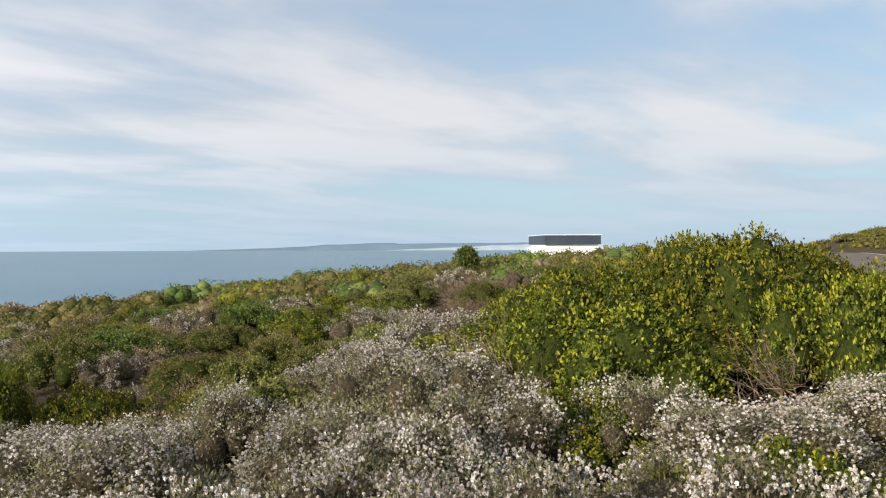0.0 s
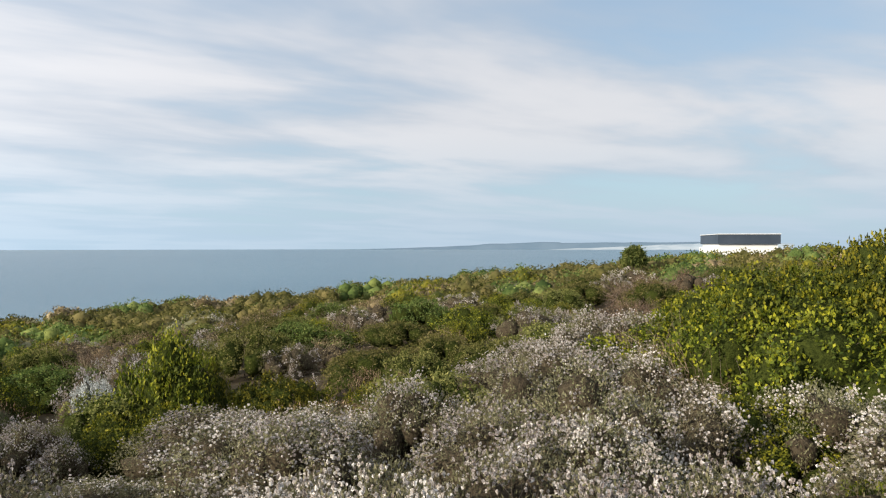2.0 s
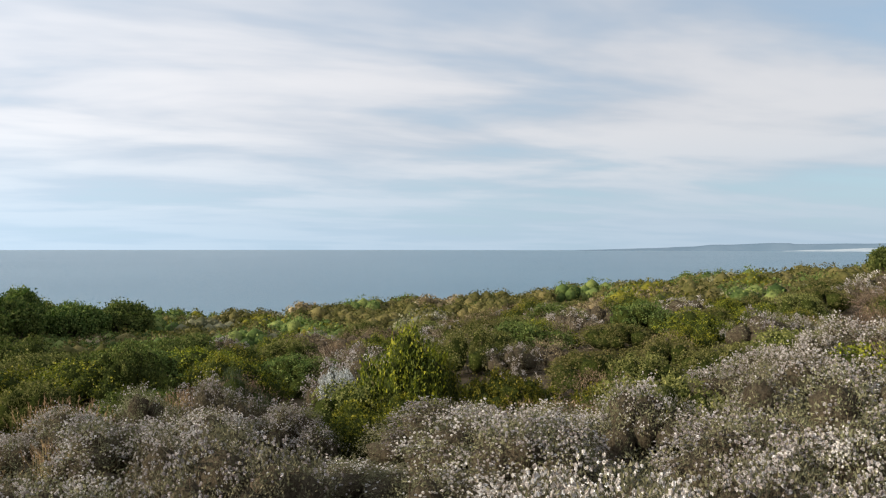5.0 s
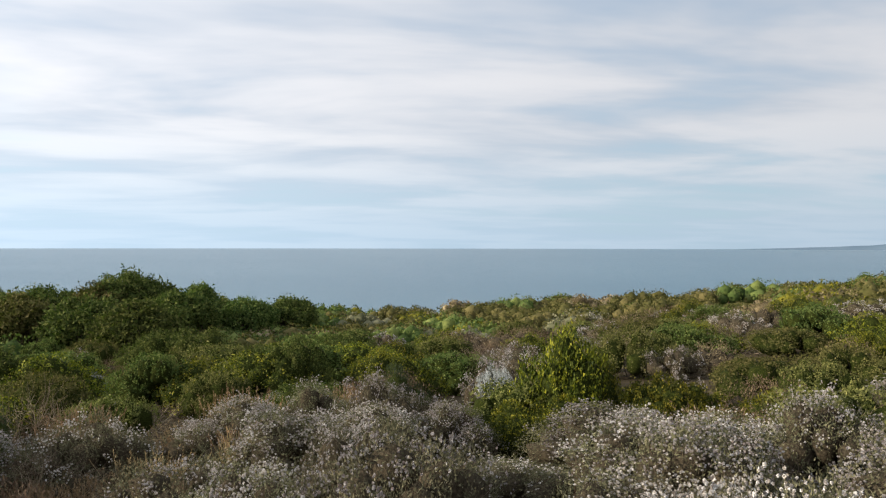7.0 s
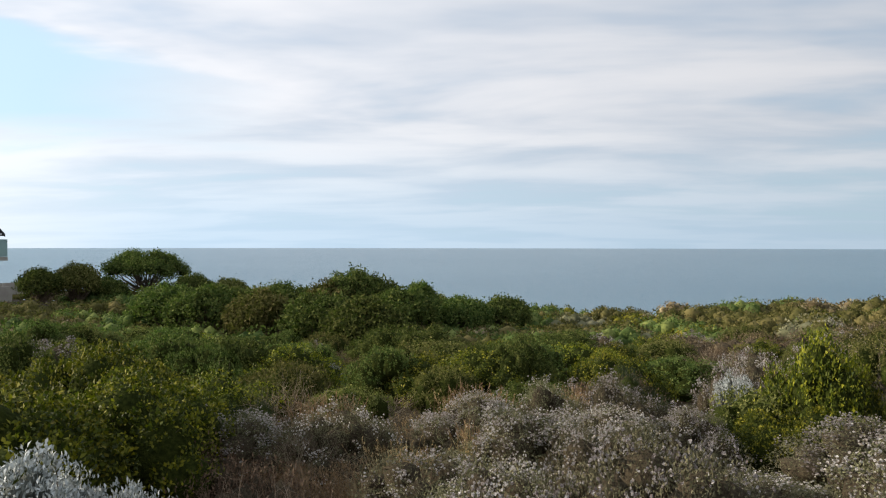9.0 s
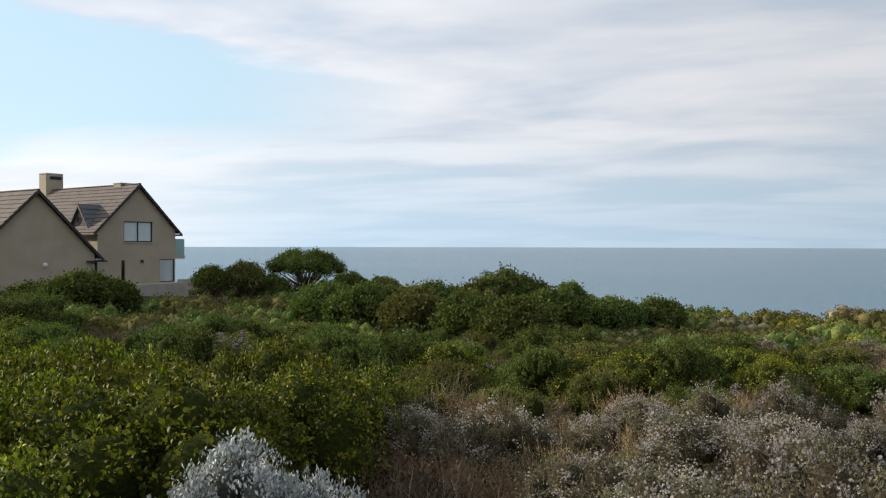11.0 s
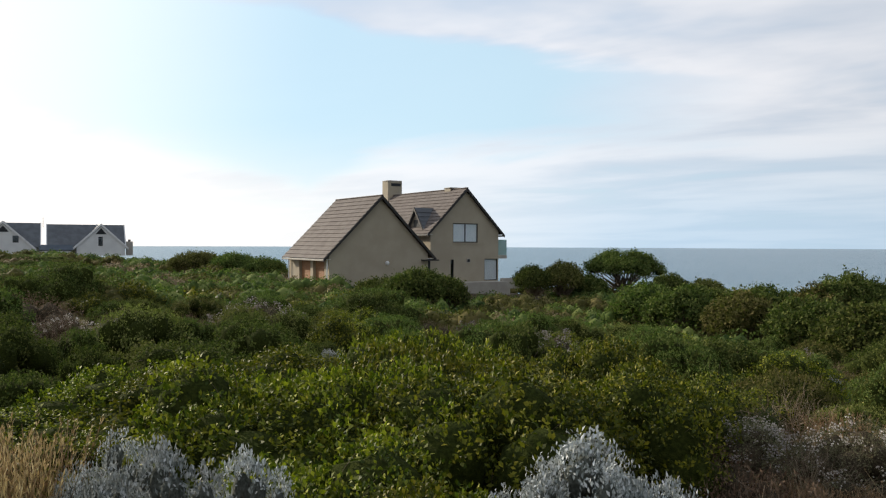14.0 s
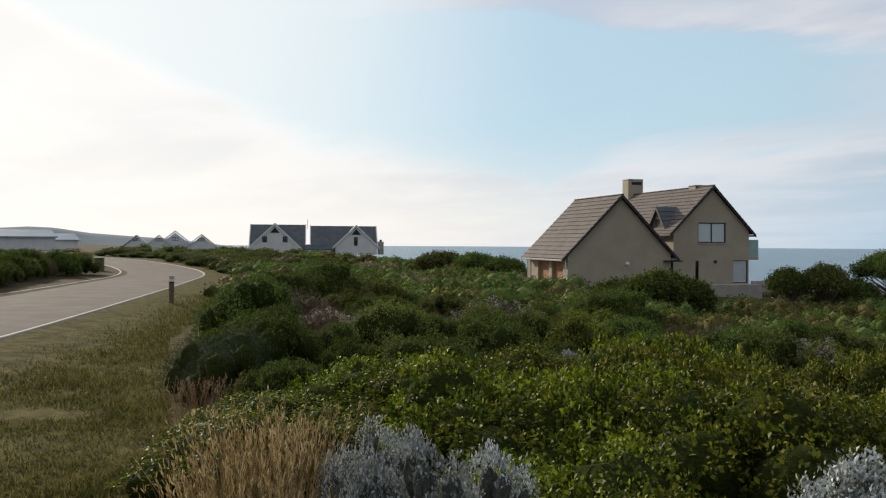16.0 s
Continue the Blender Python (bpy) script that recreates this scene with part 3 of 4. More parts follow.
def slab(corners, way, bm=None):
    """A flat plate from its outline, pushed by way."""
    bm = bm or bmesh.new()
    lo = [bm.verts.new(c) for c in corners]
    hi = [bm.verts.new(Vector(c) + Vector(way)) for c in corners]
    bm.faces.new(lo)
    bm.faces.new(hi[::-1])
    n = len(lo)
    for i in range(n):
        bm.faces.new((lo[i], hi[i], hi[(i + 1) % n], lo[(i + 1) % n]))
    bmesh.ops.recalc_face_normals(bm, faces=bm.faces[:])
    return bm


def gable_end(x0, x1, y, z0, eave, apex, thick, cuts=()):
    """An upright gable wall in the plane y, with rectangular openings cut right through."""
    xm = (x0 + x1) / 2
    xs = sorted({x0, xm, x1, *[c for a, b, _, _ in cuts for c in (a, b)]})
    bm = bmesh.new()

    def roof(x):
        return apex - (apex - eave) * abs(x - xm) / (xm - x0)
    for a, b in zip(xs, xs[1:]):
        spans = [(z0, None)]
        for ca, cb, c0, c1 in sorted(cuts, key=lambda c: c[2]):
            if ca <= a + 1e-6 and cb >= b - 1e-6:
                lo, _ = spans.pop()
                spans += [(lo, c0), (c1, None)]
        for lo, hi in spans:
            top = (roof(a), roof(b)) if hi is None else (hi, hi)
            slab([(a, y, lo), (b, y, lo), (b, y, top[1]), (a, y, top[0])], (0, thick, 0), bm)
    bmesh.ops.remove_doubles(bm, verts=bm.verts[:], dist=0.0005)
    return bm


def tile_courses(ridge0, ridge1, eave0, eave1, rise, n, parent, mat, name="tile_course"):
    """Roof slope as overlapping courses, each a thick plate a little proud of the one below it."""
    r0, r1, e0, e1 = (Vector(c) for c in (ridge0, ridge1, eave0, eave1))
    up = (r1 - r0).cross(e0 - r0).normalized()
    if up.z < 0:
        up = -up
    for i in range(n):
        a, b = i / n, (i + 1.12) / n
        b = min(b, 1.0)
        c = [r0.lerp(e0, a), r1.lerp(e1, a), r1.lerp(e1, b) + up * rise, r0.lerp(e0, b) + up * rise]
        bm_part(name, slab(c, up * 0.035), mat, parent)


def window(parent, x0, x1, y, z0, z1, panes, frame_mat=None, blind=True, fw=0.07, name="window"):
    """A framed window in a wall that faces -y: frame bars, a pane in each light, a drawn blind behind."""
    w = part(name, None, parent)
    w.empty_display_size = 0.1
    fm = frame_mat or ALU
    bars = [(x0, x1, z0, z0 + fw), (x0, x1, z1 - fw, z1), (x0, x0 + fw, z0 + fw, z1 - fw), (x1 - fw, x1, z0 + fw, z1 - fw)]
    for i in range(1, panes):
        xm = x0 + (x1 - x0) * i / panes
        bars.append((xm - fw / 2, xm + fw / 2, z0 + fw, z1 - fw))
    for a, b, c, d in bars:
        bm_part("frame_bar", box(a, b, y - 0.02, y + 0.06, c, d), fm, w)
    for i in range(panes):
        a, b = x0 + (x1 - x0) * i / panes, x0 + (x1 - x0) * (i + 1) / panes
        g = bm_part("pane", box(a + fw / 2, b - fw / 2, y + 0.02, y + 0.03, z0 + fw, z1 - fw), GLASS, w)
        g.visible_shadow = False
    if blind:
        bm_part("blind", box(x0 + fw, x1 - fw, y + 0.045, y + 0.055, z0 + fw, z1 - fw), BLIND, w, "pale drawn blind")
    return w


def beige_house():
    """Garage wing with a steep roof in front, taller main wing behind it to the right."""
    h = new("house")
    Z = EYE - 3.0           # floor level
    h.matrix_basis = pose(-57.99, -0.74, 0, 0, 0, 118)
    apex, eave, w = EYE + 3.41, EYE - 1.10, 4.5
    L = 7.6
    # garage wing: walls
    bm_part("wall", gable_end(-4.0, 4.0, 0.12, Z, eave + 0.35, apex - 0.17, 0.25), BEIGE, h, "plain beige gable wall")
    bm_part("wall", gable_end(-4.0, 4.0, L - 0.4, Z, eave + 0.35, apex - 0.17, 0.25), BEIGE, h)
    bm_part("wall", box(3.75, 4.0, 0.37, L - 0.4, Z, eave + 0.35), BEIGE, h)
    for a, b in ((0.37, 0.9), (2.9, 3.4), (5.5, L - 0.4)):
        bm_part("pier", box(-4.0, -3.7, a, b, Z, eave + 0.35), BEIGE, h)
    bm_part("lintel", box(-4.0, -3.7, 0.9, 2.9, eave - 0.15, eave + 0.35), BEIGE, h)
    bm_part("lintel", box(-4.0, -3.7, 3.4, 5.5, eave - 0.15, eave + 0.35), BEIGE, h)
    for a, b in ((0.9, 2.9), (3.4, 5.5)):
        d = bm_part("garage_door", box(-3.78, -3.72, a, b, Z, eave - 0.15), DOOR_WOOD, h, "varnished brown garage door")
        for k in range(4):
            z0 = Z + 0.05 + k * (eave - 0.25 - Z) / 4
            bm_part("door_board", box(-3.80, -3.775, a + 0.04, b - 0.04, z0, z0 + (eave - 0.25 - Z) / 4 - 0.03), DOOR_WOOD, d)
    roof = part("roof", None, h, "brown tiled gable roof")
    for sgn in (-1, 1):
        tile_courses((0, -0.15, apex), (0, L, apex), (sgn * w, -0.15, eave), (sgn * w, L, eave), 0.045, 15, roof, ROOF_TILE)
        for y in (-0.2, L):
            bm_part("barge_board", slab([(0, y, apex + 0.06), (sgn * (w + 0.05), y, eave + 0.01), (sgn * (w + 0.05), y, eave - 0.2), (0, y, apex - 0.2)], (0, 0.05, 0)), TRIM_DARK, h)
        bm_part("gutter", box(sgn * (w + 0.02) - 0.06, sgn * (w + 0.02) + 0.06, -0.1, L, eave - 0.14, eave - 0.02, 0.02), TRIM_DARK if sgn > 0 else CONCRETE, h)
        bm_part("soffit", box(min(sgn * 3.9, sgn * w), max(sgn * 3.9, sgn * w), 0, L, eave - 0.03, eave - 0.005), TRIM_WHITE, h)
    bm_part("ridge_cap", box(-0.12, 0.12, -0.18, L, apex + 0.0, apex + 0.09, 0.03), ROOF_TILE, h)
    for y in (0.2, L - 0.3):
        bm = bmesh.new()
        bmesh.ops.create_cone(bm, segments=8, radius1=0.045, radius2=0.045, depth=eave - Z, matrix=Matrix.Translation((-4.12, y, (eave + Z) / 2)))
        bm_part("downpipe", bm, TRIM_WHITE, h)
    lampbm = bmesh.new()
    bmesh.ops.create_uvsphere(lampbm, u_segments=10, v_segments=6, radius=0.16, matrix=Matrix.Translation((0.55, 0.08, EYE - 1.42)))
    bm_part("wall_lamp", lampbm, TRIM_WHITE, h, "round white wall lamp", True)
    # main wing
    cx, y0, mw, ma, me, ML = 8.63, 2.03, 3.65, EYE + 4.39, EYE + 0.72, 13.5
    x0, x1 = cx - 3.25, cx + 3.0
    win = (7.45, 9.85, EYE + 0.10, EYE + 1.62)
    slit = (7.25, 7.55, Z + 0.1, EYE - 1.25)
    slide = (10.5, 11.8, Z + 0.05, EYE - 1.22)
    bm_part("wall", gable_end(x0, cx * 2 - x0, y0, Z, me + 0.32, ma - 0.16, 0.28, (win, slit, (10.5, 11.8, Z + 0.05, EYE - 1.22))), BEIGE, h, "beige rendered gable wall with a window")
    bm_part("wall", gable_end(x0, cx * 2 - x0, y0 + ML - 0.6, Z, me + 0.32, ma - 0.16, 0.28), BEIGE, h)
    bm_part("wall", box(x0, x0 + 0.28, y0 + 0.28, y0 + ML - 0.6, Z, me + 0.32), BEIGE, h)
    bm_part("wall", box(cx * 2 - x0 - 0.28, cx * 2 - x0, y0 + 0.28, y0 + ML - 0.6, Z, me + 0.32), BEIGE, h)
    bm_part("floor_slab", box(x0 + 0.28, 2 * cx - x0 - 0.28, y0 + 0.28, y0 + ML - 0.6, EYE - 0.35, EYE - 0.1), CONCRETE, h)
    window(h, win[0], win[1], y0 + 0.08, win[2], win[3], 2)
    bm_part("sill", box(win[0] - 0.08, win[1] + 0.08, y0 - 0.06, y0 + 0.05, win[2] - 0.09, win[2] - 0.004), BEIGE, h)
    window(h, slit[0], slit[1], y0 + 0.08, slit[2], slit[3], 1, blind=False)
    window(h, 10.5, 11.8, y0 + 0.08, slide[2], slide[3], 1, blind=True, fw=0.05)
    bm_part("vent", box(8.75, 9.1, y0 - 0.05, y0 + 0.02, EYE - 1.5, EYE - 1.18), CONCRETE, h)
    bm_part("vent_grille", box(8.80, 9.05, y0 - 0.065, y0 - 0.045, EYE - 1.45, EYE - 1.23), ALU, h)
    roof = part("roof", None, h, "brown tiled gable roof")
    for sgn in (-1, 1):
        tile_courses((cx, y0 - 0.25, ma), (cx, y0 + ML, ma), (cx + sgn * mw, y0 - 0.25, me), (cx + sgn * mw, y0 + ML, me), 0.045, 13, roof, ROOF_TILE)
        for y in (y0 - 0.3, y0 + ML):
            bm_part("barge_board", slab([(cx, y, ma + 0.06), (cx + sgn * (mw + 0.05), y, me + 0.01), (cx + sgn * (mw + 0.05), y, me - 0.2), (cx, y, ma - 0.2)], (0, 0.05, 0)), TRIM_DARK, h)
        bm_part("gutter", box(cx + sgn * mw - 0.06, cx + sgn * mw + 0.06, y0 - 0.2, y0 + ML, me - 0.14, me - 0.02, 0.02), TRIM_DARK, h)
        bm_part("soffit", box(min(cx + sgn * 3.2, cx + sgn * mw), max(cx + sgn * 3.2, cx + sgn * mw), y0 - 0.2, y0 + ML, me - 0.03, me - 0.005), TRIM_WHITE, h)
    bm_part("ridge_cap", box(cx - 0.12, cx + 0.12, y0 - 0.28, y0 + ML, ma, ma + 0.09, 0.03), ROOF_TILE, h)
    # chimneys
    ch = bm_part("chimney", box(cx - 0.62, cx + 0.85, y0 + 11.8, y0 + 12.9, me, EYE + 5.66, 0.02), BEIGE, h, "square beige chimney")
    bm_part("chimney_cap", box(cx - 0.63, cx + 0.86, y0 + 11.79, y0 + 12.91, EYE + 5.67, EYE + 5.80, 0.02), CONCRETE, ch)
    bm_part("chimney_vent", box(cx - 0.3, cx + 0.7, y0 + 11.77, y0 + 11.81, EYE + 5.28, EYE + 5.54), ALU, ch, "dark slot under the cap")
    c2 = bm_part("chimney", box(cx - 0.2, cx + 0.9, y0 + 1.9, y0 + 2.8, me + 2, EYE + 4.50, 0.02), BEIGE, h)
    bm_part("chimney_cap", box(cx - 0.25, cx + 0.95, y0 + 1.85, y0 + 2.85, EYE + 4.51, EYE + 4.60, 0.02), CONCRETE, c2)
    # dormer on the slope towards the garage
    dy, dz, dx = y0 + 2.3, EYE + 2.85, cx - 3.35
    dorm = part("dormer", None, h, "small tiled dormer")
    for sgn in (-1, 1):
        tile_courses((dx, dy, dz), (cx - 1.5, dy, dz), (dx, dy + sgn * 1.35, dz - 1.75), (cx - 3.25, dy + sgn * 1.35, dz - 1.75), 0.04, 5, dorm, SLATE)
        bm_part("barge_board", slab([(dx - 0.06, dy, dz + 0.05), (dx - 0.06, dy + sgn * 1.4, dz - 1.78), (dx - 0.06, dy + sgn * 1.4, dz - 1.98), (dx - 0.06, dy, dz - 0.2)], (0.05, 0, 0)), TRIM_DARK, dorm)
    bm_part("dormer_front", slab([(dx + 0.25, dy, dz - 0.1), (dx + 0.25, dy - 1.15, dz - 1.6), (dx + 0.25, dy - 1.15, dz - 2.3), (dx + 0.25, dy + 1.15, dz - 2.3), (dx + 0.25, dy + 1.15, dz - 1.6)], (0.15, 0, 0)), BEIGE, dorm)
    bm_part("dormer_window", box(dx + 0.2, dx + 0.26, dy - 0.5, dy + 0.5, dz - 2.0, dz - 0.95), ALU, dorm, "dark small window")
    # link between the wings, with a dark glazed door under a flat canopy
    bm_part("wall", box(4.0, x0, 4.2, 4.45, Z, eave + 0.4), BEIGE, h)
    bm_part("link_roof", box(3.95, x0, 4.0, 9.0, eave + 0.4, eave + 0.6), CONCRETE, h)
    bm_part("canopy", box(3.4, 4.75, -0.25, 0.1, EYE - 1.28, EYE - 1.18), TRIM_DARK, h)
    bm_part("wall", box(4.0, 4.25, 0.2, 0.45, Z, EYE - 1.28), ALU, h, "dark post beside the entrance")
    bm_part("glazed_door", box(4.1, x0 - 0.05, 4.1, 4.18, Z, EYE - 1.0), ALU, h, "dark glazed door")
    # balcony with glass rail on the sea side
    b = part("balcony", None, h, "glass-railed balcony on the sea side")
    bx = 2 * cx - x0
    bm_part("balcony_floor", box(bx, bx + 0.95, y0 + 0.1, y0 + 7.0, EYE - 1.2, EYE - 0.92), CONCRETE, b)
    bm_part("pane", box(bx + 0.90, bx + 0.92, y0 + 0.1, y0 + 7.0, EYE - 0.9, EYE + 0.35), RAIL_GLASS, b)
    bm_part("pane", box(bx, bx + 0.9, y0 + 0.1, y0 + 0.12, EYE - 0.9, EYE + 0.35), RAIL_GLASS, b)
    bm_part("terrace_wall", box(bx - 0.5, bx + 3.5, y0 - 1.2, y0 - 0.95, Z - 0.6, Z + 0.25), CONCRETE, h)
    bm_part("plinth", box(-4.1, 2 * cx - x0, 0.4, y0 + ML - 0.5, Z - 2.2, Z), CONCRETE, h)
    tagged(h, "beige two-storey house with steep brown tiled roofs", "house")


beige_house()


def white_villa():
    """Two white gables joined by slate roofs, far off."""
    h = new("house")
    h.matrix_basis = pose(-139.5, -56.0, 0, 0, 0, 112)
    Z = EYE - 2.9
    for cx, half, apex, win in ((-8.3, 5.6, EYE + 3.5, 2), (8.6, 4.9, EYE + 3.2, 1)):
        eave = apex - half * 0.95
        cuts = ((cx - 2.6, cx - 1.6, EYE - 0.4, EYE + 0.9), (cx + 1.6, cx + 2.6, EYE - 0.4, EYE + 0.9)) if win == 2 else ((cx - 0.5, cx + 0.3, EYE - 1.0, EYE + 0.8),)
        bm_part("wall", gable_end(cx - half + 0.5, cx + half - 0.5, 0.2, Z, eave + 0.4, apex - 0.4, 0.3, cuts), WHITE_WALL, h, "white rendered gable wall")
        for a, b, c, d in cuts:
            window(h, a, b, 0.3, c, d, 1, blind=False)
        bm_part("vent", slab([(cx - 1.0, 0.14, apex - 1.9), (cx + 1.0, 0.14, apex - 1.9), (cx, 0.14, apex - 0.7)], (0, 0.05, 0)), ALU, h, "dark triangular louvre")
        roof = part("roof", None, h, "grey slate roof with white edges")
        for sgn in (-1, 1):
            bm_part("slope", slab([(cx, 0, apex), (cx, 9, apex), (cx + sgn * half, 9, eave), (cx + sgn * half, 0, eave)], (0, 0, 0.18)), SLATE, roof)
            bm_part("barge_board", slab([(cx, -0.05, apex + 0.22), (cx + sgn * (half + 0.1), -0.05, eave + 0.15), (cx + sgn * (half + 0.1), -0.05, eave - 0.3), (cx, -0.05, apex - 0.28)], (0, 0.12, 0)), TRIM_WHITE, h)
        bm_part("wall", box(cx - half + 0.5, cx + half - 0.5, 0.5, 9, Z, eave), WHITE_WALL, h)
    # cross roofs, long slopes towards the viewer
    for a, b, top in ((-13.6, -2.0, EYE + 3.3), (-1.0, 8.0, EYE + 3.1), (8, 13.2, EYE + 3.1)):
        roof = part("roof", None, h, "grey slate roof")
        bm_part("slope", slab([(a, 5.5, top), (b, 5.5, top), (b, 1.0, EYE - 1.3), (a, 1.0, EYE - 1.3)], (0, 0.1, 0.15)), SLATE, roof)
        bm_part("slope", slab([(a, 5.5, top), (b, 5.5, top), (b, 10.0, EYE - 1.3), (a, 10.0, EYE - 1.3)], (0, 0.1, 0.15)), SLATE, roof)
        for x in (a, b):
            bm_part("barge_board", slab([(x - 0.1, 5.5, top + 0.25), (x - 0.1, 0.9, EYE - 1.2), (x - 0.1, 0.9, EYE - 1.6), (x - 0.1, 5.5, top - 0.2)], (0.2, 0, 0)), TRIM_WHITE, h)
    bm_part("wall", box(-13.3, 13.0, 2.0, 9.5, Z, EYE - 1.35), WHITE_WALL, h)
    bm_part("carport_roof", slab([(-2.2, -1.2, EYE - 1.9), (3.6, -1.2, EYE - 1.9), (3.6, 1.5, EYE - 0.9), (-2.2, 1.5, EYE - 0.9)], (0, 0, 0.12)), BLUE_ROOF, h)
    bm_part("wall", box(-2.0, 3.4, -1.0, -0.8, Z, EYE - 1.95), WHITE_WALL, h)
    bm_part("chimney", box(13.4, 14.6, 2.0, 3.2, Z, EYE - 0.1), CONCRETE, h, "brown chimney stack")
    bm_part("chimney_pot", box(13.75, 14.2, 2.3, 2.8, EYE - 0.1, EYE + 0.3), TRIM_DARK, h)
    bm = bmesh.new()
    bmesh.ops.create_cone(bm, segments=6, radius1=0.06, radius2=0.04, depth=2.0, matrix=Matrix.Translation((-1.6, 5, EYE + 3.6)))
    bm_part("mast", bm, ALU, h)
    h.scale = (0.88, 0.88, 0.88)
    h.location.z = 0.45
    tagged(h, "white gabled villa with dark slate roofs", "house")


white_villa()


def small_gable(name, x, y, turn, gables, mats, label):
    """A distant house of a few gables: (cross offset, half width, apex, depth)."""
    h = new(name)
    gz = float(ground_z(x, y)) - 0.5
    h.matrix_basis = pose(x, y, 0, 0, 0, turn)
    wall, roof_mat = mats
    for cx, half, apex, depth, yy in gables:
        eave = apex - half * 0.8
        bm_part("wall", gable_end(cx - half + 0.4, cx + half - 0.4, yy, gz, eave, apex - 0.4, 0.3, ((cx - 1.0, cx + 1.0, EYE - 0.3 + (apex - EYE) * 0.15, EYE + 0.3 + (apex - EYE) * 0.32),)), wall, h)
        window(h, cx - 1.0, cx + 1.0, yy + 0.08, EYE - 0.3 + (apex - EYE) * 0.15, EYE + 0.3 + (apex - EYE) * 0.32, 2, blind=True, fw=0.15)
        bm_part("wall", box(cx - half + 0.4, cx + half - 0.4, yy + 0.3, yy + depth, gz, eave), wall, h)
        roof = part("roof", None, h)
        for sgn in (-1, 1):
            bm_part("slope", slab([(cx, yy - 0.4, apex), (cx, yy + depth, apex), (cx + sgn * half, yy + depth, eave), (cx + sgn * half, yy - 0.4, eave)], (0, 0, 0.25)), roof_mat, roof)
            bm_part("barge_board", slab([(cx, yy - 0.5, apex + 0.3), (cx + sgn * half, yy - 0.5, eave + 0.3), (cx + sgn * half, yy - 0.5, eave - 0.1), (cx, yy - 0.5, apex - 0.1)], (0, 0.15, 0)), TRIM_WHITE, h)
    return tagged(h, label, "house")


small_gable("house", -228, -140, 121, ((-10.0, 5.5, EYE + 1.7, 10, 3), (-3.2, 5.2, EYE + 1.7, 9, -3), (1.6, 6.4, EYE + 3.2, 14, 6), (9.6, 5.6, EYE + 2.1, 10, 0)), (WHITE_WALL, FAR_ROOF), "distant pale house with blue-grey gabled roofs")


def flat_house():
    """The modern box beyond the mound, dark band of roof over white walls."""
    h = new("house")
    gz = float(ground_z(13, 76)) - 1.0
    h.matrix_basis = pose(9.5, 74.9, 0, 0, 0, 4)
    bm_part("wall", box(0.15, 5.2, 0.3, 8, gz, EYE + 0.10), WHITE_WALL, h, "white rendered wall")
    bm_part("roof", box(0, 5.4, 0, 8.3, EYE + 0.12, EYE + 0.98, 0.02), BLUE_ROOF, h, "dark blue-grey sheet roof edge")
    bm_part("roof_cap", box(-0.05, 5.45, -0.05, 8.35, EYE + 0.985, EYE + 1.04), TRIM_WHITE, h)
    bm_part("terrace_wall", box(-0.7, 3.2, -1.6, -1.35, gz, EYE - 0.18), WHITE_WALL, h)
    bm_part("terrace_wall", box(-0.7, -0.45, -1.35, 5, gz, EYE - 0.18), WHITE_WALL, h)
    tagged(h, "white modern house with a dark flat roof", "house")


flat_house()


def long_roofs():
    """Low pale-blue roofs behind the bank beside the road."""
    for k, (az, d, w, top) in enumerate(((131.2, 150, 14, 1.7), (128.6, 165, 8, 1.2))):
        h = new("house")
        x, y = polar(az, d)
        h.matrix_basis = pose(x, y, 0, 0, 0, az)
        gz = float(ground_z(x, y)) - 0.5
        bm_part("wall", box(-w / 2, w / 2, 0, 8, gz, EYE + top - 1.2), WHITE_WALL, h)
        bm_part("roof", slab([(-w / 2 - 0.4, -0.4, EYE + top - 1.2), (w / 2 + 0.4, -0.4, EYE + top - 1.2), (w / 2 - 0.5, 4, EYE + top), (-w / 2 + 0.5, 4, EYE + top)], (0, 0, 0.2)), FAR_ROOF, h)
        bm_part("roof", slab([(-w / 2 - 0.4, 8.4, EYE + top - 1.2), (w / 2 + 0.4, 8.4, EYE + top - 1.2), (w / 2 - 0.5, 4, EYE + top), (-w / 2 + 0.5, 4, EYE + top)], (0, 0, 0.2)), FAR_ROOF, h)
        tagged(h, "distant low house with a pale blue-grey roof", "house")


long_roofs()

# ---- road, verge and bollards ----
PAVING = two_tone("brick_paving", (0.115, 0.098, 0.085), (0.175, 0.15, 0.13), 0.8, 0.95, 0.4, 14, spec=0.06)
KERB = two_tone("concrete_kerb", (0.26, 0.24, 0.21), (0.38, 0.35, 0.31), 2.0, 0.9, 0.3)
VERGE = two_tone("verge_turf", (0.030, 0.027, 0.012), (0.17, 0.142, 0.055), 4.5, 1.0, 1.0, 7, spec=0.02)


def road_line(step=1.5):
    """Evenly spaced points and left-hand normals along the road."""
    pts = []
    n = len(ROAD)
    for i in range(n - 1):
        p0, p1, p2, p3 = (Vector(ROAD[max(0, min(n - 1, i + k))]) for k in (-1, 0, 1, 2))
        seg = max(2, int((p2 - p1).length / step))
        for k in range(seg):
            t = k / seg
            pts.append(0.5 * ((2 * p1) + (p2 - p0) * t + (2 * p0 - 5 * p1 + 4 * p2 - p3) * t * t + (3 * p1 - p0 - 3 * p2 + p3) * t ** 3))
    out = []
    for i, p in enumerate(pts):
        d = (pts[min(i + 1, len(pts) - 1)] - pts[max(i - 1, 0)]).normalized()
        out.append((p, Vector((-d.y, d.x))))
    return out


LINE = road_line()


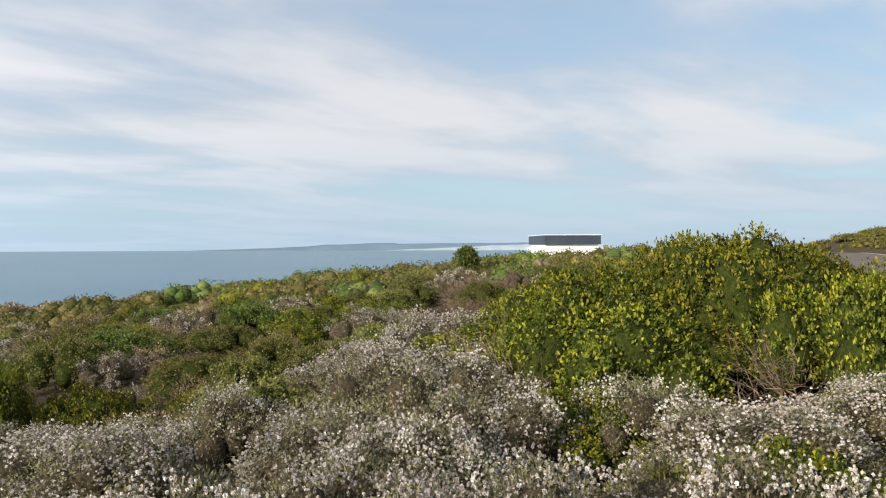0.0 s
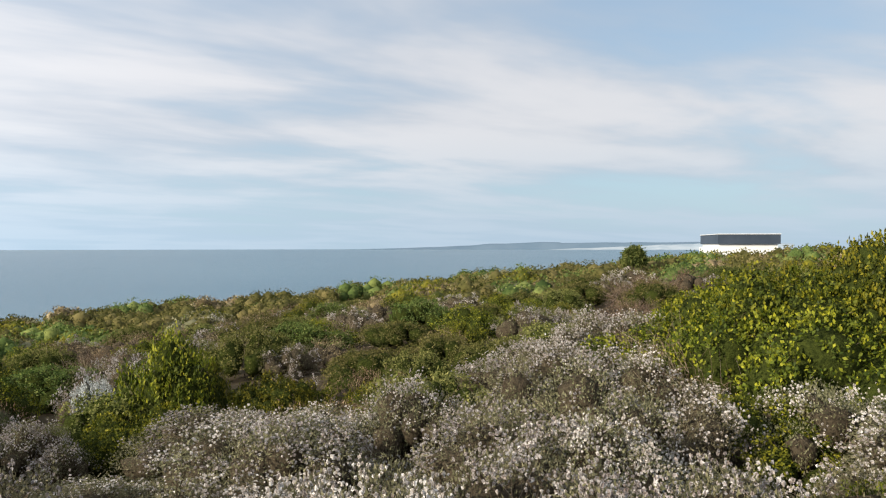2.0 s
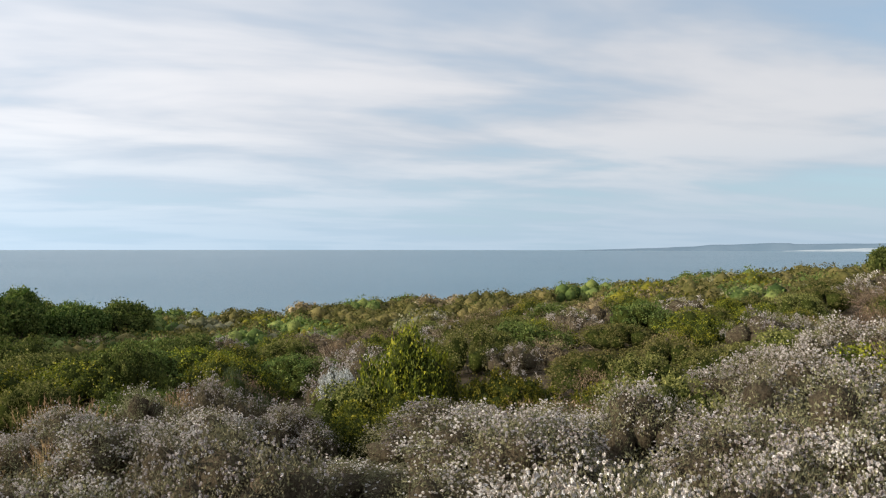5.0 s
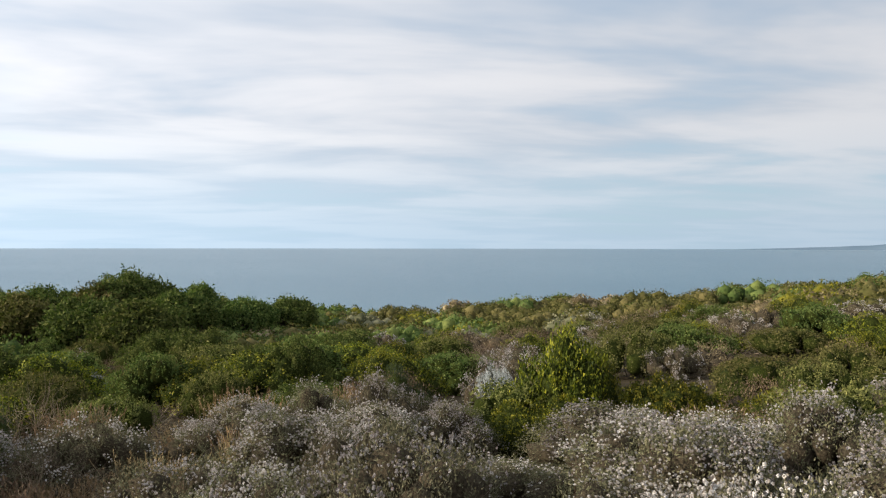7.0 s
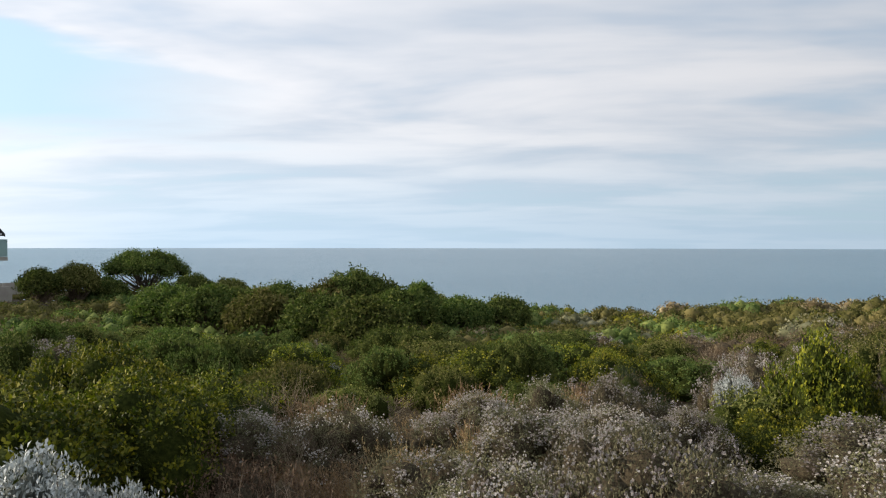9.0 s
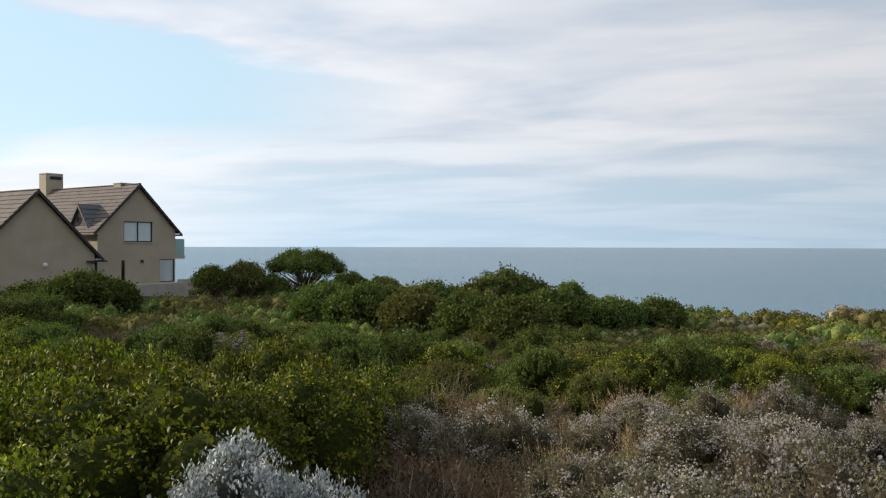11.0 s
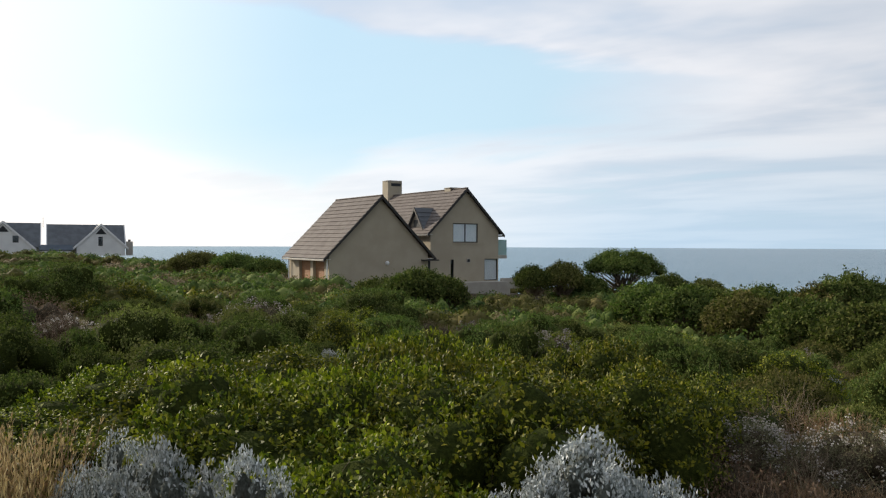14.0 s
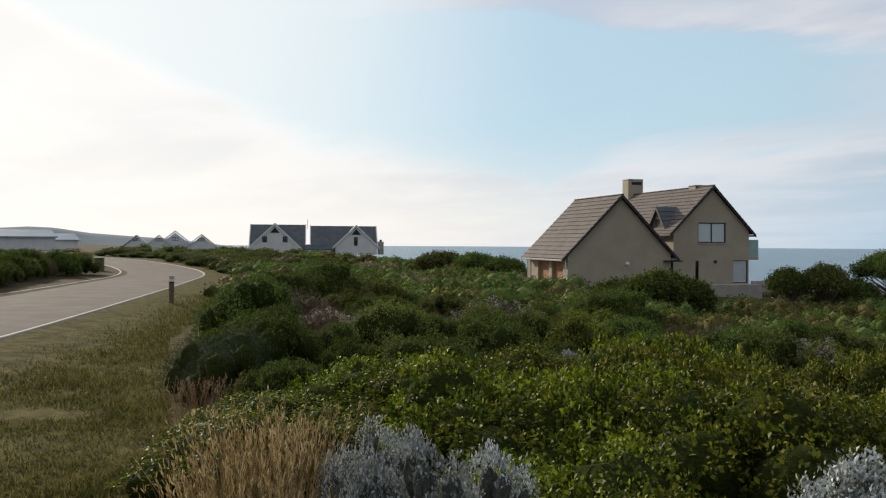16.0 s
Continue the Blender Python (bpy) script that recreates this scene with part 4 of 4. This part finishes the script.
def ribbon(offsets):
    """A strip along the road from (sideways offset, height over the ground) pairs."""
    v = []
    for p, nrm in LINE:
        z = float(ground_z(p.x, p.y))
        for o, up in offsets:
            q = p + nrm * o
            v.append((q.x, q.y, z * 1.0 + up))
    k = len(offsets)
    f = [(i * k + j, i * k + j + 1, (i + 1) * k + j + 1, (i + 1) * k + j) for i in range(len(LINE) - 1) for j in range(k - 1)]
    return np.array(v), np.array(f)


def make_road():
    v, f = ribbon([(-ROAD_W, 0.06), (0, 0.10), (ROAD_W, 0.06)])
    tagged(new("road", mesh_from("road", v, f[:, ::-1], PAVING, False)), "grey-brown brick-paved estate road", "road", kind="structure")
    for s in (-1, 1):
        a, b = sorted((s * ROAD_W, s * (ROAD_W + 0.12)))
        v, f = ribbon([(a, -0.1), (a, 0.09), (b, 0.09), (b, -0.1)])
        tagged(new("kerb", mesh_from("kerb", v, f[:, ::-1], KERB)), "pale flush concrete kerb beside the road", "kerb", kind="structure")


make_road()

# ---- planting ----


def scatter(az0, az1, d0, d1, gap, pick, keep=None, seed=1, put=plant):
    """Plants over a sector round the walker, at about even spacing."""
    r = random.Random(seed)
    d = d0
    while d < d1:
        g = gap(d)
        n = max(1, int(radians(az1 - az0) * d / g))
        for k in range(n):
            az = az0 + (az1 - az0) * (k + r.uniform(-0.45, 0.45) + 0.5) / n
            dd = d + r.uniform(-0.45, 0.45) * g
            x, y = polar(az, dd)
            if road_gap(x, y) < ROAD_W + 1.2 or math.hypot(x + 0.25, y + 0.3) < 1.5 or (keep and not keep(x, y, az, dd)):
                continue
            c = pick(az, dd, r)
            if c:
                put(c[0], x, y, *c[1:])
        d += g * 0.85


def lawn(x, y):
    """Open turf beside the road."""
    az = math.degrees(math.atan2(-(x + 0.54), y + 0.69)) % 360
    g = road_gap(x, y)
    if road_side(x, y) < 0:
        return g < 4.2
    return (121.5 < az < 250 and g < 13) or g < (5.5 if x > -34 else 4.2)


CLEAR = ((-3.6, 0.35, 0.95), (-2.6, 0.1, 0.9), (-3.7, -1.4, 0.8), (-2.3, -0.8, 0.85), (-2.2, -1.3, 0.9), (-2.9, -1.6, 0.7))     # room for the silver and feathery shrubs


def mound(x, y):
    """Share of the leafy mound's cover here, from none to full."""
    return min(1.0, max(0.0, (x - 0.75 - 0.10 * (9.5 - y)) / 1.0)) * min(1.0, max(0.0, (y - 6.2) / 1.4))


def near_pick(az, d, r):
    """Kind, width and height of the plant that grows here, close to the walker."""
    x, y = polar(az, d)
    if az < 38:
        cover = mound(x, y)
        if cover > 0:
            if cover < 0.6 and r.random() < 0.5:
                return ("dead", r.uniform(0.9, 1.2), 1.0)
            top = 1.80 + 0.28 * math.exp(-((x - 2.1) / 1.2) ** 2) - 0.03 * max(0, x - 3.5) - 0.75 * (1 - cover)
            return ("green", r.uniform(1.0, 1.35), max(0.6, top * r.uniform(0.93, 1.03) - float(ground_z(x, y))))
        if d > 7.6 and az > 5:
            return (r.choice(("green", "brown_mid", "flower", "dead", "flower", "olive_mid")), r.uniform(0.6, 0.9), r.uniform(0.65, 0.95))
        high = 1.24 - 0.022 * max(0, az - 6) + 0.12 * math.sin(2.1 * x + 0.7) * math.sin(1.7 * y)
        if az < -4:
            high = 1.12 + 0.10 * r.random() if d < 5.6 else 0.95
        return ("flower", r.uniform(0.85, 1.2), high * r.uniform(0.82, 1.06)) if r.random() < 0.88 else (r.choice(("dead", "dead", "green")), 0.9, high * 0.82)
    if az < 73:
        if d < 6.6 and az < 54:
            return ("flower", r.uniform(0.8, 1.05), (r.uniform(0.62, 0.86) if az < 48 else r.uniform(0.48, 0.68)) - float(ground_z(x, y)))
        u = r.random()
        if u < 0.25:
            return ("grass", r.uniform(0.6, 0.9), r.uniform(0.4, 0.7))
        return (r.choice(("dead", "brown_mid", "feather", "flower", "brown_mid", "flower")), r.uniform(0.7, 1.0), r.uniform(0.28, 0.5) - float(ground_z(x, y)))
    if az < 80 and d < 6.5:
        return (r.choice(("dead", "feather", "green", "grass")), r.uniform(0.6, 0.8), r.uniform(0.4, 0.6))
    if az < (117 if d > 5.8 else 110):
        return ("green", r.uniform(1.05, 1.5), (r.uniform(0.72, 1.02) if az < 108 else r.uniform(0.45, 0.65)) - float(ground_z(x, y))) if d > 3.8 else (r.choice(("green", "dead", "feather")), r.uniform(0.6, 0.8), r.uniform(0.55, 0.75)) if r.random() < 0.93 else ("dead", 0.8, 0.9)
    if d > 4:
        return ("grass", r.uniform(0.6, 0.9), r.uniform(0.4, 0.75)) if r.random() < 0.45 else (r.choice(("dead", "silver", "green")), 0.6, 0.6)
    return ("feather", 0.9, 0.7)


def open_near(x, y, az, d):
    return not lawn(x, y) and all((x - a) ** 2 + (y - b) ** 2 > c * c for a, b, c in CLEAR)


scatter(-34, 73, 2.7, 9.6, lambda d: 0.78 + 0.04 * d, near_pick, open_near, 11, plant_high)
scatter(73, 122, 2.7, 9.6, lambda d: 0.92 + 0.05 * d, near_pick, open_near, 13, plant_high)
scatter(44, 76, 2.8, 9.0, lambda d: 0.66, lambda az, d, r: (r.choice(("dead", "grass", "grass")), r.uniform(0.4, 0.7), r.uniform(0.3, 0.5)) if r.random() < 0.55 else None, open_near, 14, plant_high)
scatter(-32, -6, 9.6, 12.4, lambda d: 1.5, lambda az, d, r: ("green", r.uniform(1.1, 1.4), r.uniform(0.8, 1.0)), None, 15, plant_high)


def mid_pick(az, d, r):
    n = noise.noise((az * 0.08, d * 0.14, 3.7))
    if az < -6.5 and d < 13:
        return None
    if az < -24:
        return None if d > 16 else ("olive_mid", 0.7, 0.7)
    u = r.random()
    size = (r.uniform(0.42, 0.95) + 0.5 * r.random() ** 2) * (0.55 + 0.45 * min(1, (d - 9) / 14))
    tall = r.uniform(0.75, 1.15) / (0.5 + 0.5 * size)
    if az < 40:
        if n > 0.2 and u < 0.55:
            return ("green_mid", size * 0.8, tall * 0.8)
        if u < 0.06:
            return ("green_mid", size * 0.7, 0.9)
        if u < 0.34:
            return ("flower_mid", size * 1.1, tall)
        if u < 0.58:
            return ("brown_mid", size * 1.3, tall * 1.1)
        if u < 0.68:
            return ("dead", size * 1.4, 1.0)
        return ("olive_mid" if u < 0.92 else "dark_mid", size, tall * 0.85)
    if 42 < az < 71 and d < 13.5 and u < 0.7:
        return (r.choice(("brown_mid", "dead", "grass", "flower_mid", "flower_mid", "brown_mid")), r.uniform(0.7, 1.0), r.uniform(0.6, 0.9))
    if n > 0.14 and u < 0.55:
        return ("green_mid", size * 0.95, tall)
    if n < -0.12 and u < 0.65:
        return (r.choice(("brown_mid", "brown_mid", "dead", "flower_mid")), size * 1.2, tall)
    if u < 0.16:
        return ("green_mid", size, tall * 0.9)
    if u < 0.34:
        return ("brown_mid", size * 1.2, tall)
    return (r.choice(("dark_mid", "dark_mid", "olive_mid")), size * 1.05, tall)


scatter(-34, 126, 9.4, 33.0, lambda d: 1.22 + 0.038 * d, mid_pick, lambda x, y, az, d: not lawn(x, y) and (az < 117 or d > 40), 12)


def bank_pick(az, d, r):
    """Bushes along the far kerb and round the bend of the road."""
    return (r.choice(("dark_mid", "olive_mid", "dark_mid", "brown_mid")), r.uniform(0.7, 1.1), r.uniform(1.2, 1.7))


scatter(120, 137, 24, 56, lambda d: 1.75, bank_pick, lambda x, y, az, d: road_side(x, y) < 0 and 4.6 < road_gap(x, y) < 15, 16, plant_high)
scatter(111, 128, 60, 98, lambda d: 3.0, lambda az, d, r: (r.choice(("dark_mid", "olive_mid")), r.uniform(1.3, 1.9), r.uniform(0.6, 1.0)), lambda x, y, az, d: road_gap(x, y) > 5.0, 17, plant_high)


def far_scrub():
    """The far bushes, past counting: one sheet of leafy mounds out to the brow of the slope."""
    rng = np.random.default_rng(5)
    ball_low = BALL_PLAIN
    for mat, share, label in ((OLIVE, 0.40, "olive scrub covering the far slope"), (DARK, 0.34, "dark bushes covering the far slope"), (GREEN, 0.11, "bright green bushes scattered over the far slope"), (RUSSET, 0.05, "brown dry bushes scattered over the far slope"), (GREY, 0.06, "grey-green bushes scattered over the far slope")):
        vs, qs, o = [], [], 0
        n = int(2600 * share)
        d = np.sqrt(rng.uniform(31 ** 2, 130 ** 2, n))
        d = np.where(rng.random(n) < 0.45, rng.uniform(31, 68, n), d)
        az = rng.uniform(-36, 142, n)
        if mat in (OLIVE, GREEN):
            d, az = np.concatenate([d, rng.uniform(52, 150, 160)]), np.concatenate([az, rng.uniform(-38, -20, 160)])
            n += 160
        for k in range(n):
            x, y = polar(az[k], d[k])
            if road_gap(x, y) < 5.0 or (az[k] < -24 and d[k] < 50) or (-75 < x < -50 and -9 < y < 13 and (x + 64) ** 2 + (y - 2) ** 2 < 11 ** 2) or lawn(x, y) or (az[k] > 117 and d[k] < 56):
                continue
            if (mat is DARK and az[k] < 46 and rng.random() < 0.7) or (mat is GREY and az[k] > 60):
                continue
            if mat is GREEN and az[k] > 70 and d[k] > 40:
                continue
            rad = rng.uniform(1.0, 1.9)
            h = rng.uniform(0.5, 1.35) * (1.1 if mat is DARK else 1.0)
            m = 420 if d[k] < 55 else 210
            tips, out, lobe = dome_tips(rng, m, rad, h, 9)
            way = out * 0.7 + rng.normal(size=(m, 3)) * 0.7
            ln = rng.uniform(0.06, 0.13, m) * (1 if d[k] < 55 else 1.6)
            v, q = leaves(rng, tips, way, ln, ln * 0.8, face=out, tri=True)
            for v, q in ((v, q), cores(rng, lobe, 0.78, ball_low)):
                vs.append(v + (x, y, float(ground_z(x, y)) - 0.05))
                qs.append(q + o)
                o += len(v)
        ob = new("far_scrub", mesh_from("far_scrub", np.concatenate(vs), np.concatenate(qs), mat))
        tagged(ob, label, "scrub", kind="stuff")


far_scrub()

# single plants that stand out: kind, bearing, distance, width, height
for kind, az, d, size, high in (
        ("green_mid", 28.2, 9.3, 0.58, 1.55), ("green_mid", 27.2, 9.6, 0.5, 1.3), ("green_mid", 50.3, 14, 1.1, 1.1), ("green_mid", 53.5, 14.5, 0.9, 1.0), ("green_mid", 44.4, 19, 1.1, 1.1),
        ("green_mid", 41, 20, 0.9, 1.0), ("green_mid", 20.5, 31, 1.1, 1.2), ("green_mid", 13.5, 30, 1.2, 1.1), ("green_mid", 19, 22, 0.8, 0.9), ("green_mid", 69, 11, 0.9, 1.0), ("green_mid", 74, 12.5, 0.9, 1.05), ("green_mid", 64, 16, 1.0, 1.2),
        ("grass", 51, 9.0, 0.8, 0.85), ("grass", 52.2, 9.3, 0.7, 0.7), ("grass", 44, 10.5, 0.8, 0.7), ("grass", 57, 7.2, 0.7, 0.55), ("grass", 61, 6.6, 0.7, 0.5),
        ("silver_tall", 80.0, 3.75, 1.0, 1.28), ("silver_tall", 76.8, 3.85, 0.9, 1.16), ("silver_tall", 83.6, 3.7, 0.85, 1.14), ("silver_tall", 80.5, 3.25, 0.8, 0.98), ("silver_tall", 107.2, 3.6, 0.8, 1.32), ("silver_tall", 104.2, 3.6, 0.7, 1.24), ("silver_tall", 110.0, 3.6, 0.6, 1.22), ("silver", 111, 5.2, 0.7, 1.0),
        ("green_mid", -15.0, 9.4, 0.32, 1.3), ("green_mid", -17.5, 9.2, 0.30, 1.3), ("green_mid", -12.5, 9.6, 0.3, 1.35),
        ("green", 88.5, 3.0, 0.75, 0.98), ("green", 91.5, 3.6, 0.8, 1.1), ("green", 98.0, 2.75, 0.6, 0.74), ("green", 105.0, 2.8, 0.6, 0.76), ("green", 101.5, 2.55, 0.5, 0.66), ("green", 84, 2.9, 0.6, 0.8), ("green", 72.5, 3.3, 0.5, 0.7),
        ("grass", 118.8, 4.9, 0.8, 0.86), ("grass", 116.5, 5.3, 0.8, 0.95), ("grass", 118.5, 5.6, 0.9, 1.0), ("grass", 120.5, 5.0, 0.8, 0.85), ("grass", 115.0, 5.9, 0.8, 0.95), ("grass", 117.2, 4.5, 0.7, 0.75),
        ("dead", 118.0, 4.2, 0.6, 0.55), ("silver", 115.5, 4.2, 0.4, 0.62), ("dead", 121, 4.4, 0.5, 0.5), ("silver", 117.0, 3.9, 0.45, 0.6),
        ("dead", -4.0, 7.4, 1.1, 1.05), ("dead", -6.5, 7.9, 1.1, 1.3), ("dead", -4.6, 8.6, 1.1, 1.25), ("dead", -9.5, 7.3, 0.8, 1.1), ("dead", 93, 3.3, 0.6, 0.9), ("dead", 86, 2.7, 0.5, 0.8),
        ("flower_mid", 33, 12, 0.7, 1.0), ("flower_mid", 108.5, 19.6, 0.9, 0.9), ("silver", 33.2, 10.6, 0.6, 0.95), ("silver", 61, 17, 0.6, 0.7), ("silver", 75, 17, 0.6, 0.7), ("silver", 95, 15, 0.8, 0.65),
        ("feather", 112.5, 3.2, 0.9, 1.16), ("feather", 115.8, 3.25, 0.9, 1.18), ("feather", 118.8, 3.25, 0.85, 1.12), ("feather", 110.0, 2.95, 0.7, 1.0), ("green", 104.6, 3.05, 0.6, 1.0), ("green", 107.6, 3.0, 0.55, 0.96), ("feather", 120, 11.5, 1.1, 1.0), ("feather", 118.5, 10.5, 1.2, 1.0), ("feather", 118.5, 12.5, 1.3, 1.0)):
    px, py = polar(az, d)
    plant_high(kind, px, py, size, high)


def bushy_tree(name, az, d, radius, top, seed, label, trunk=0.0, mat=None, n=1500):
    """A wind-cut tree: short forked trunk, limbs, dense leafy crown."""
    rng = np.random.default_rng(seed)
    x, y = polar(az, d)
    foot = float(ground_z(x, y)) - 0.05
    height = (top - foot) * 1.12
    root = new(name)
    root.matrix_basis = pose(x, y, foot)
    umbrella = trunk > 0
    trunk = trunk or height * 0.10
    radius = radius * 1.15
    tips, out, lobe = dome_tips(rng, n, radius, height - trunk, 52 if umbrella else 84, 0.3, 0.5 if umbrella else 2.0)
    lobe[0][:, 2] += trunk
    tips[:, 2] += trunk
    k = rng.choice(n, 70, replace=False)
    fork = np.array([[0.1, 0.05, trunk * 0.55 + 0.15], [-0.12, 0.1, trunk * 0.6 + 0.15], [0.05, -0.12, trunk * 0.5 + 0.15]]) * (radius / 2, radius / 2, 1)
    near = rng.integers(0, 3, 70)
    part("trunk", mesh_from("trunk", *join(sticks(rng, np.zeros((3, 3)) + rng.normal(size=(3, 3)) * 0.05, fork, 0.13, 0.10, 0.05), sticks(rng, fork[near], tips[k], 0.06, 0.012, 0.08)), BARK), root)
    per = 7
    base = np.repeat(tips, per, 0) + rng.normal(size=(n * per, 3)) * 0.13
    way = np.repeat(out, per, 0) * 0.7 + rng.normal(size=(n * per, 3)) * 0.7
    ln = 0.10 * rng.uniform(0.6, 1.5, len(base))
    part("crown", mesh_from("crown", *leaves(rng, base, way, ln, ln * 0.7, face=np.repeat(out, per, 0), tri=True), mat or DARK), root)
    # dark balls that paint the shaded depth of the crown
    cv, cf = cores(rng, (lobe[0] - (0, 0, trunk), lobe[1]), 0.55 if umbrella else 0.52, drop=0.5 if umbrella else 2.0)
    part("inner_crown", mesh_from("inner_crown", cv + (0, 0, trunk), cf, SHADED_GREEN, False), root)
    return tagged(root, label, "tree", "wind-cut trees")


bushy_tree("tree", 73.2, 62.5, 2.8, EYE - 0.85, 301, "umbrella-shaped dark milkwood tree near the house", trunk=1.5, n=2600, mat=DARK)
for i, (az, d, rad, top) in enumerate(((61.0, 39, 1.3, -1.85), (59.2, 40, 1.8, -1.3), (57.2, 41, 1.3, -1.95), (64.2, 42, 1.8, -2.0), (58.4, 43, 1.4, -2.2), (54.6, 42, 0.75, -2.0), (56.0, 37, 1.6, -2.1), (61.5, 33, 1.6, -2.0), (65.5, 35, 1.5, -2.0), (58.5, 31, 1.4, -2.1), (69.5, 38, 1.6, -1.9), (72.0, 40, 1.5, -1.9), (54.4, 45, 1.6, -2.6), (66.5, 44, 1.8, -2.3), (51.5, 44, 1.5, -2.9), (48.5, 46, 1.4, -3.0),
                                    (77.4, 58, 1.4, -1.35), (79.6, 57, 1.2, -1.6), (75.6, 60, 1.2, -2.3), (70.2, 58, 1.3, -2.1), (67.8, 56, 1.2, -2.3), (88.0, 42, 1.6, -1.35), (86.4, 43, 1.4, -1.7), (90.5, 44, 1.3, -1.9), (103.0, 75, 2.2, -0.7), (100.5, 72, 2.0, -0.9), (98.5, 70, 1.8, -1.2), (-2.0, 48.5, 0.5, -0.1))):
    bushy_tree("milkwood_bush", az, d, rad, EYE + top - 0.3, 310 + i, "dense dark green wind-cut milkwood bush", n=1800, mat=DARK if i % 4 else OLIVE)

# unused first plants of a kind are set down among the rest
for kind, protos in KINDS.items():
    for i, ob in enumerate(protos):
        if not used[id(ob)]:
            x, y = polar(28 + 9 * i, 21 + 2 * i)
            plant(kind, x, y, 0.9, 0.9, which=i)


def make_verge():
    """Worn turf between the road and the scrub, and the bare strip along the far kerb."""
    offs = [ROAD_W + 0.16 + k * 0.7 for k in range(13)]
    v = []
    for p, nrm in LINE:
        for o in offs:
            q = p + nrm * o
            v.append((q.x, q.y, float(ground_z(q.x, q.y)) * min(1, (o - ROAD_W) / 2) + float(ground_z(p.x, p.y)) * max(0, 1 - (o - ROAD_W) / 2) + 0.075))
    k = len(offs)
    f = np.array([(i * k + j, i * k + j + 1, (i + 1) * k + j + 1, (i + 1) * k + j) for i in range(len(LINE) - 1) for j in range(k - 1)])
    tagged(new("verge", mesh_from("verge", np.array(v), f[:, ::-1], VERGE, False)), "worn yellow-green turf beside the road", "verge", kind="structure")
    rng = np.random.default_rng(9)
    n = 190000
    d, az = 3.0 + 30 * rng.random(n) ** 1.6, rng.uniform(113, 142, n)
    x, y = -np.sin(np.radians(az)) * d - 0.5, np.cos(np.radians(az)) * d - 0.7
    keep = np.array([ROAD_W + 0.3 + 0.5 * rng.random() < road_gap(a, b) < ROAD_W + 9 and lawn(a, b) and noise.noise((a * 0.9, b * 0.9, 0)) > -0.55 + 0.5 * rng.random() for a, b in zip(x, y)])
    x, y, d = x[keep], y[keep], d[keep]
    base = np.stack([x, y, ground_z(x, y) + 0.06], -1)
    way = rng.normal(size=base.shape) * 0.55 + (0, 0, 0.8)
    ln = rng.uniform(0.035, 0.095, len(x)) * (0.8 + d / 30)
    tagged(new("turf", mesh_from("turf", *leaves(rng, base, way, ln, ln * 0.2, tri=True), LAWN_GRASS)), "short dry yellow-green grass of the verge", "grass", kind="stuff")


make_verge()


def bollard(x, y, turn):
    """A round-headed timber light post."""
    b = new("bollard_light")
    z = float(ground_z(x, y))
    b.matrix_basis = pose(x, y, z, 0, 0, turn)
    for name, r, z0, z1, mat in (("post", 0.085, -0.1, 0.80, BARK), ("collar", 0.10, 0.80, 0.84, ALU), ("lens", 0.075, 0.84, 0.94, TRIM_WHITE), ("cap", 0.11, 0.94, 1.04, CONCRETE)):
        bm = bmesh.new()
        bmesh.ops.create_cone(bm, cap_ends=True, segments=14, radius1=r, radius2=r * (0.75 if name == "cap" else 1), depth=z1 - z0, matrix=Matrix.Translation((0, 0, (z0 + z1) / 2)))
        bm_part(name, bm, mat, b)
    return tagged(b, "dark timber bollard light on the verge", "bollard", "bollard lights along the road")


bollard(-24.6, -15.36, 0)
bollard(-45.8, -30.6 - 4.5, 0)


def road_bin():
    b = new("refuse_bin")
    x, y = -50.2, -36.6
    b.matrix_basis = pose(x, y, float(ground_z(x, y)), 0, 0, 25)
    bm_part("body", box(-0.28, 0.28, -0.28, 0.28, 0, 0.85, 0.03), BARK, b)
    bm_part("lid", box(-0.31, 0.31, -0.31, 0.31, 0.86, 0.93, 0.02), TRIM_DARK, b)
    tagged(b, "brown slatted refuse bin beside the road", "bin")


road_bin()


def marker(az, d, h):
    x, y = polar(az, d)
    m = new("marker_post")
    m.matrix_basis = pose(x, y, float(ground_z(x, y)))
    bm_part("post", box(-0.05, 0.05, -0.05, 0.05, -0.1, h, 0.01), TRIM_WHITE, m)
    tagged(m, "short white painted marker post", "post", "white marker posts")


marker(-28.3, 30, 0.62)
marker(-24.6, 70, 0.7)


def litter():
    """Fallen twigs and dead leaves on the soil between the plants."""
    rng = np.random.default_rng(21)
    n = 9000
    d, az = np.sqrt(rng.uniform(2.0 ** 2, 13 ** 2, n)), np.radians(rng.uniform(-34, 121, n))
    x, y = -np.sin(az) * d - 0.3, np.cos(az) * d - 0.35
    a = np.stack([x, y, ground_z(x, y) + rng.uniform(0, 0.06, n)], -1)
    w = rng.normal(size=(n, 3)) * (1, 1, 0.35)
    b = a + unit(w) * rng.uniform(0.08, 0.35, (n, 1))
    b[:, 2] = np.maximum(b[:, 2], a[:, 2] - 0.01)
    tagged(new("twig_litter", mesh_from("twig_litter", *sticks(rng, a, b, 0.004, 0.0015, 0.1, 2), TWIG)), "fallen dry twigs on the soil", "litter", kind="stuff")


litter()
